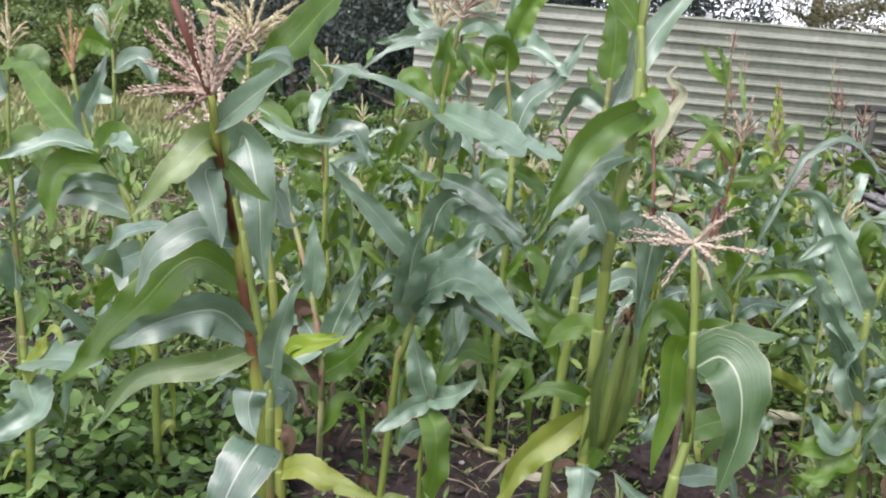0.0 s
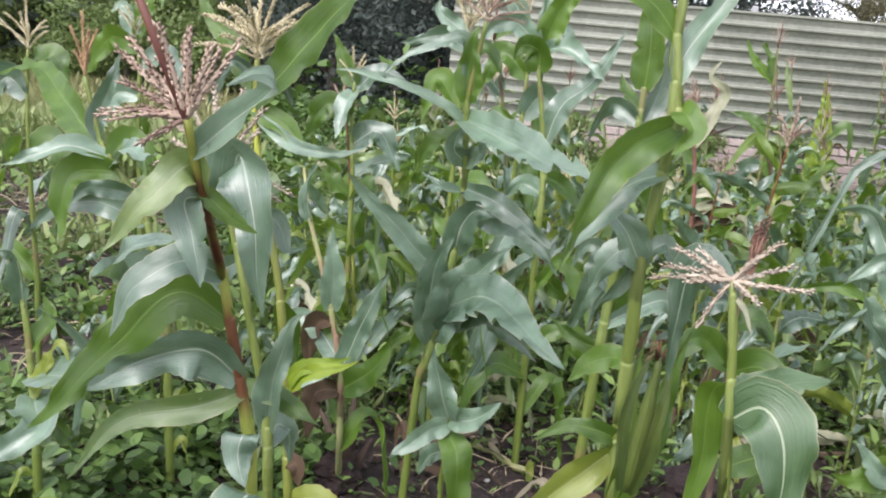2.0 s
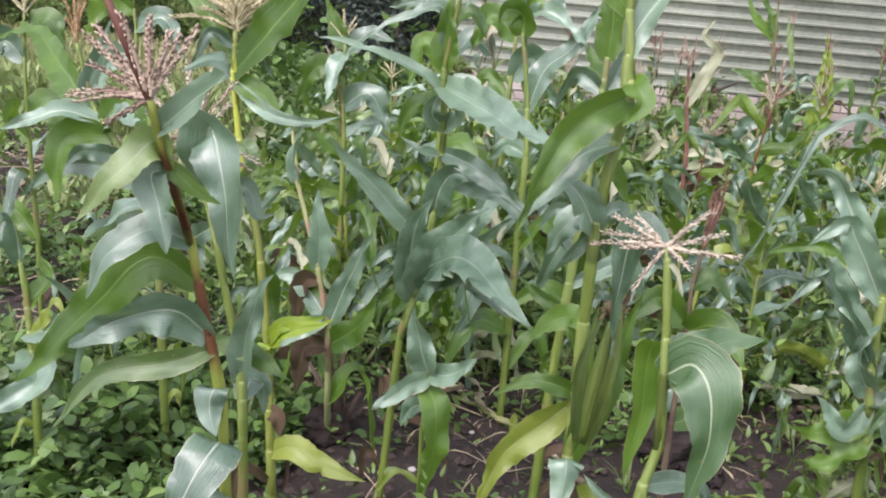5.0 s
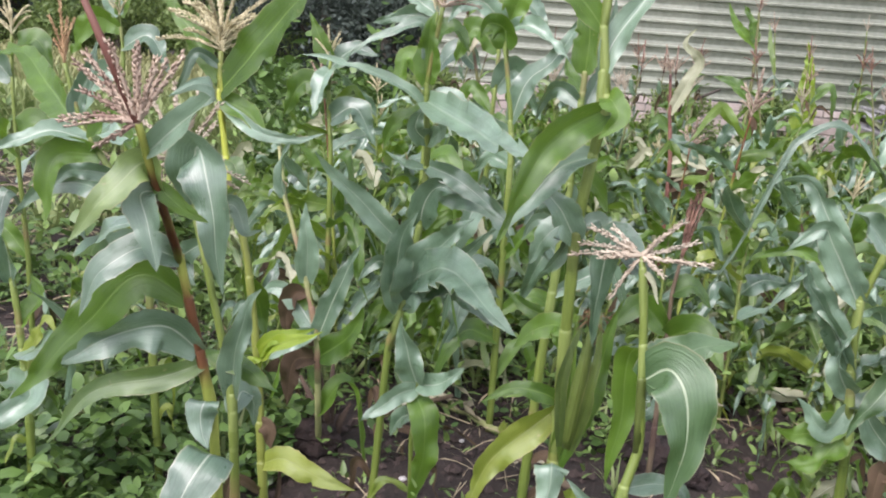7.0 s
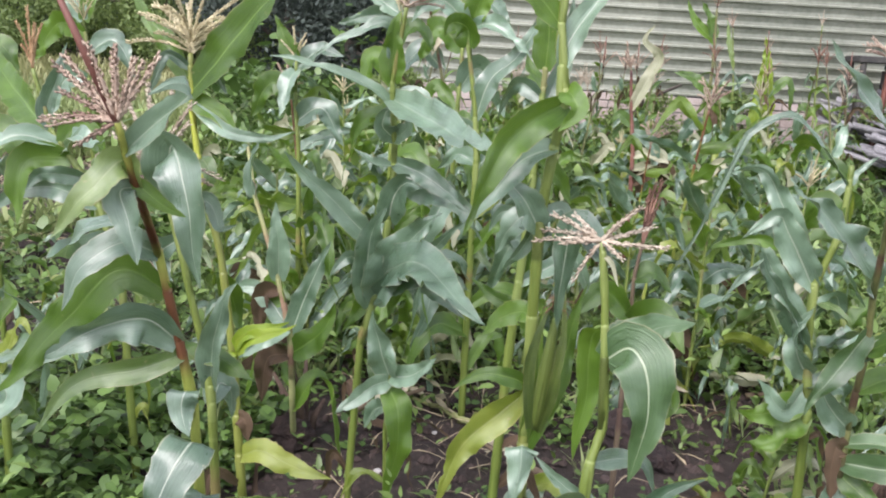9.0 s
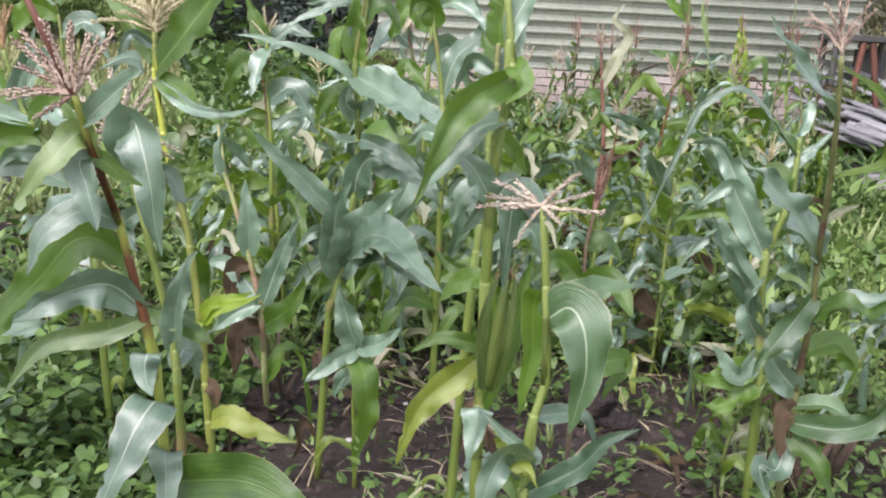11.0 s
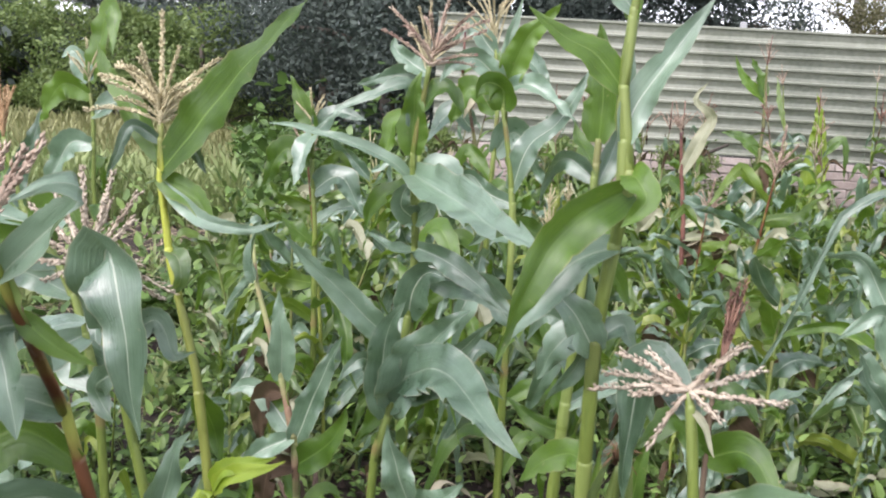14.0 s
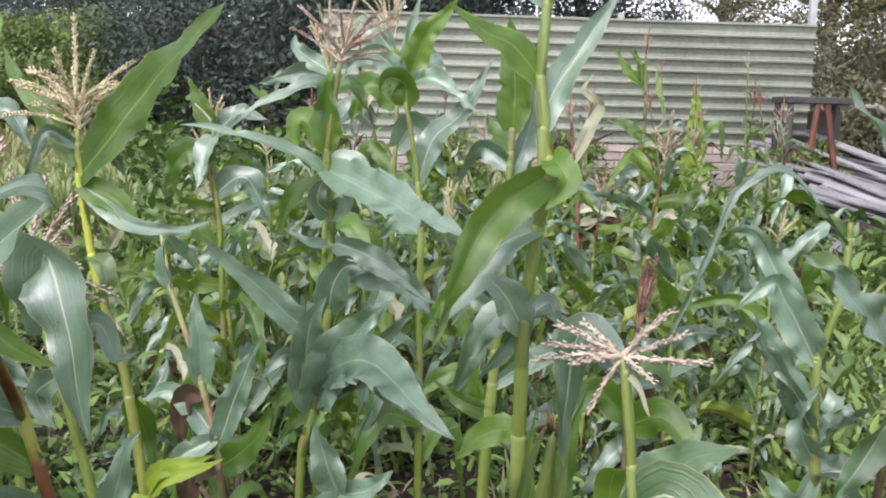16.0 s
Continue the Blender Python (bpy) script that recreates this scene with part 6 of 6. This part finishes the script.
# ---- trees and bushes behind ----
def crown_mesh(name, clumps, per, leaf, mat, seed):
    """Leaves gathered in uneven clumps; each clump: centre and radii."""
    rnd = np.random.RandomState(seed)
    V, Fc = [], []
    for cx, cy, cz, rx, ry, rz in clumps:
        d = rnd.normal(size=(per, 3))
        d /= np.linalg.norm(d, axis=1)[:, None]
        d *= (rnd.uniform(0.25, 1.0, (per, 1)) ** 0.45) * rnd.uniform(0.75, 1.15, (per, 1))
        c = d * (rx, ry, rz) + (cx, cy, cz)
        a = rnd.normal(size=(per, 3))
        a /= np.linalg.norm(a, axis=1)[:, None]
        b = np.cross(a, rnd.normal(size=(per, 3)))
        b /= np.linalg.norm(b, axis=1)[:, None]
        s = leaf * rnd.uniform(0.6, 1.5, (per, 1))
        V.append(np.stack([c - a * s, c + b * s * 0.45, c + a * s, c - b * s * 0.45], 1).reshape(-1, 3))
    V = np.concatenate(V)
    n = len(V) // 4
    return mesh_of(name, V.tolist(), [(4 * i, 4 * i + 1, 4 * i + 2, 4 * i + 3) for i in range(n)], mat, None, False)


def tree(label, height, width, trunk_h, mat, bark, seed, per=420, leaf=0.09, category="tree"):
    rng = random.Random(seed)
    root = tagged(new("tree" if category == "tree" else "bush"), label, category)
    heap = Heap()
    r = height * 0.018 + 0.03
    pts = [Vector((rng.uniform(-0.06, 0.06) * i, rng.uniform(-0.06, 0.06) * i, height * 0.92 * i / 7)) for i in range(8)]
    v, f, _ = tube(pts, [r * (1.15 - 0.9 * i / 7) for i in range(8)], 9)
    heap.add(v, f)
    clumps = []
    limbs = 16 if category == "tree" else 9
    for i in range(limbs):
        s = trunk_h + (1 - trunk_h) * (i + rng.random()) / limbs
        a = i * 2.4 + rng.uniform(-0.5, 0.5)
        reach = width / 2 * (math.sin(math.pi * min(1, 0.25 + 0.72 * (s - trunk_h) / (1 - trunk_h))) ** 0.7) * rng.uniform(0.55, 1.05)
        foot = Vector((0, 0, height * s * 0.82))
        end = Vector((math.cos(a) * reach, math.sin(a) * reach, height * s * 0.82 + reach * rng.uniform(0.1, 0.5)))
        v, f, _ = tube([foot, foot.lerp(end, 0.5) + Vector((0, 0, 0.08 * reach)), end], [r * 0.42, r * 0.28, r * 0.09], 5)
        heap.add(v, f)
        k = width * rng.uniform(0.13, 0.22)
        clumps.append((end.x, end.y, end.z, k * 1.2, k * 1.2, k * 0.85))
        q = foot.lerp(end, 0.55)
        clumps.append((q.x + rng.uniform(-k, k) * 0.6, q.y + rng.uniform(-k, k) * 0.6, q.z + rng.uniform(-0.3, 0.5) * k, k, k, k * 0.7))
    child("trunk", heap.mesh("trunk", bark), root)
    child("crown", crown_mesh("crown", clumps, per, leaf, mat, seed), root)
    return root


dark_tree = tree("dark green dense broadleaf tree behind the plot", 7.5, 5.0, 0.08, DARKTREE, BARK, 5, 1700, 0.042)
dark_tree.matrix_world = pose(-3.54, 14.84, 0)
for x, y, turn in [(-5.97, 19.18, 70), (-0.8, 17.05, 150), (1.18, 18.8, 220), (-12.44, 28.23, 300), (-16.97, 28.4, 110), (-1.75, 13.57, 200), (-21.99, 28.54, 80), (-8.66, 24.5, 170)]:
    copy_thing(dark_tree, pose(x, y, 0, 0, 0, turn))
birch = tree("pale-barked birch with thin olive foliage", 8.0, 3.8, 0.16, OLIVETREE, PALEBARK, 6, 900, 0.032)
birch.matrix_world = pose(5.61, 13.98, 0)
for x, y, turn in [(6.52, 15.41, 80), (6.82, 13.34, 160), (7.93, 14.69, 260), (6.19, 19.77, 30), (4.68, 22.48, 100), (9.49, 17.23, 120), (5.17, 12.7, 200)]:
    copy_thing(birch, pose(x, y, 0, 0, 0, turn))
bush = tree("light green rounded bush at the meadow edge", 2.6, 3.2, 0.1, BUSHLEAF, BARK, 7, 900, 0.04, "bush")
bush.matrix_world = pose(-11.22, 23.81, 0)
for x, y, turn in [(-11.82, 21.06, 90), (-14.7, 22.05, 200), (-17.6, 23.34, 300), (-8.95, 20.26, 30), (-20.63, 23.62, 10)]:
    copy_thing(bush, pose(x, y, 0, 0, 0, turn) @ Matrix.Scale(1.25, 4))


weed_clump = tree("tall green weed clump against the fence", 1.15, 0.9, 0.02, BUSHLEAF, BARK, 8, 320, 0.022, "bush")
weed_clump.matrix_world = pose(2.98, 9.44, 0)
for x, y, turn in [(-0.35, 9.1, 40), (0.71, 9.21, 150), (1.63, 9.34, 260), (-1.4, 8.9, 300), (4.42, 9.54, 20)]:
    copy_thing(weed_clump, pose(x, y, 0, 0, 0, turn))
for x, y, turn, k in [(2.55, 8.15, 70, 0.45), (3.05, 7.95, 120, 0.4), (3.5, 7.85, 210, 0.5), (2.5, 9.0, 310, 0.6)]:
    copy_thing(weed_clump, pose(x, y, 0, 0, 0, turn) @ Matrix.Scale(k, 4))


def far_wood():
    clumps = []
    rng = random.Random(77)
    for i in range(110):
        a = radians(-80 + 150 * i / 109)
        r = rng.uniform(27, 33)
        clumps.append((math.sin(a) * r, math.cos(a) * r, rng.uniform(0.8, 2.2), 2.2, 2.2, rng.uniform(1.2, 1.9)))
    ob = new("far_wood", crown_mesh("far_wood", clumps, 520, 0.22, DARKTREE, 12))
    tagged(ob, "dark far woodland closing the view", "woodland", kind="stuff")


far_wood()


# ---- boards, stand and shed roof by the fence ----
def board_pile():
    rng = random.Random(9)
    first = tagged(new("board"), "weathered grey timber board in a loose sloping pile", "board", "loose pile of boards")
    part("plank", slab(2.3, 0.13, 0.026, 0.005), OLDWOOD, first)
    for i in range(40):
        row, layer = i % 12, i // 12
        m = pose(3.72 + rng.uniform(-0.25, 0.25), 8.19 + 0.125 * row + rng.uniform(-0.04, 0.04), 0.22 + 0.045 * row + 0.04 * layer, rng.uniform(-4, 16), 16 + rng.uniform(-5, 5), -18 + rng.uniform(-14, 14))
        if i == 0:
            first.matrix_world = m
        else:
            copy_thing(first, m)
    bear = tagged(new("bearer"), "short timber bearer under the board pile", "board")
    bear.matrix_world = pose(3.01, 9.1, -0.02, 0, 0, 85)
    part("block", slab(1.5, 0.2, 0.3, 0.01), OLDWOOD, bear)
    copy_thing(bear, pose(3.98, 9.11, -0.02, 0, 0, 85))


board_pile()


def stand():
    s = tagged(new("work_stand"), "dark board stand with rust-red slanting legs", "stand")
    s.matrix_world = pose(2.93, 9.45, 0, 0, 0, 5)
    top = slab(0.62, 0.42, 0.06, 0.008)
    bmesh.ops.translate(top, vec=(0, 0, 1.36), verts=top.verts)
    part("top", top, DARKWOOD, s, "dark board top")
    for x0, y0, x1, y1, m in [(-0.26, -0.17, -0.27, -0.19, DARKWOOD), (-0.26, 0.17, -0.27, 0.19, DARKWOOD), (-0.02, -0.17, -0.16, -0.22, RUST), (0.06, -0.17, 0.3, -0.24, RUST), (0.27, 0.17, 0.28, 0.19, DARKWOOD)]:
        v, f, _ = tube([(x1, y1, 0), (x0, y0, 1.36)], [0.028, 0.028], 6)
        child("leg", mesh_of("leg", v, f, m, None, False), s)
    back = slab(0.3, 0.04, 1.1, 0.004)
    bmesh.ops.translate(back, vec=(0.2, 0.22, 0.2), verts=back.verts)
    part("back_panel", back, DARKWOOD, s)


stand()


def shed():
    s = tagged(new("shed"), "dark low shed behind the fence with a blue-grey roof", "shed")
    s.matrix_world = pose(0.32, 13.8, 0, 0, 0, 16)
    part("wall", slab(3.0, 1.8, 2.2, 0.01), DARKWOOD, s)
    roof = slab(3.4, 2.2, 0.08, 0.01)
    bmesh.ops.rotate(roof, matrix=Matrix.Rotation(radians(7), 3, "X"), verts=roof.verts)
    bmesh.ops.translate(roof, vec=(0, 0, 2.32), verts=roof.verts)
    part("roof", roof, ROOF, s, "blue-grey sheet roof")


shed()


def flower():
    ob = tagged(new("purple_flower"), "small pale purple flower among the leaves", "flower")
    ob.matrix_world = pose(-1.09, 3.0, 0)
    v, f, _ = tube([(0, 0, 0), (0.02, 0, 0.4), (0.0, 0, 0.79)], [0.004, 0.003, 0.002], 5)
    child("stem", mesh_of("stem", v, f, STEM["stalk"]), ob)
    for i in range(7):
        a = i * 2 * math.pi / 7
        o = Vector((math.cos(a), 0.3 * math.sin(a) - 0.2, math.sin(a)))
        c = Vector((0, 0, 0.79))
        sd = o.orthogonal().normalized() * 0.006
        child("petal", mesh_of("petal", [c, c + o * 0.008 + sd, c + o * 0.016, c + o * 0.008 - sd], [(0, 1, 2, 3)], PURPLE), ob)


flower()
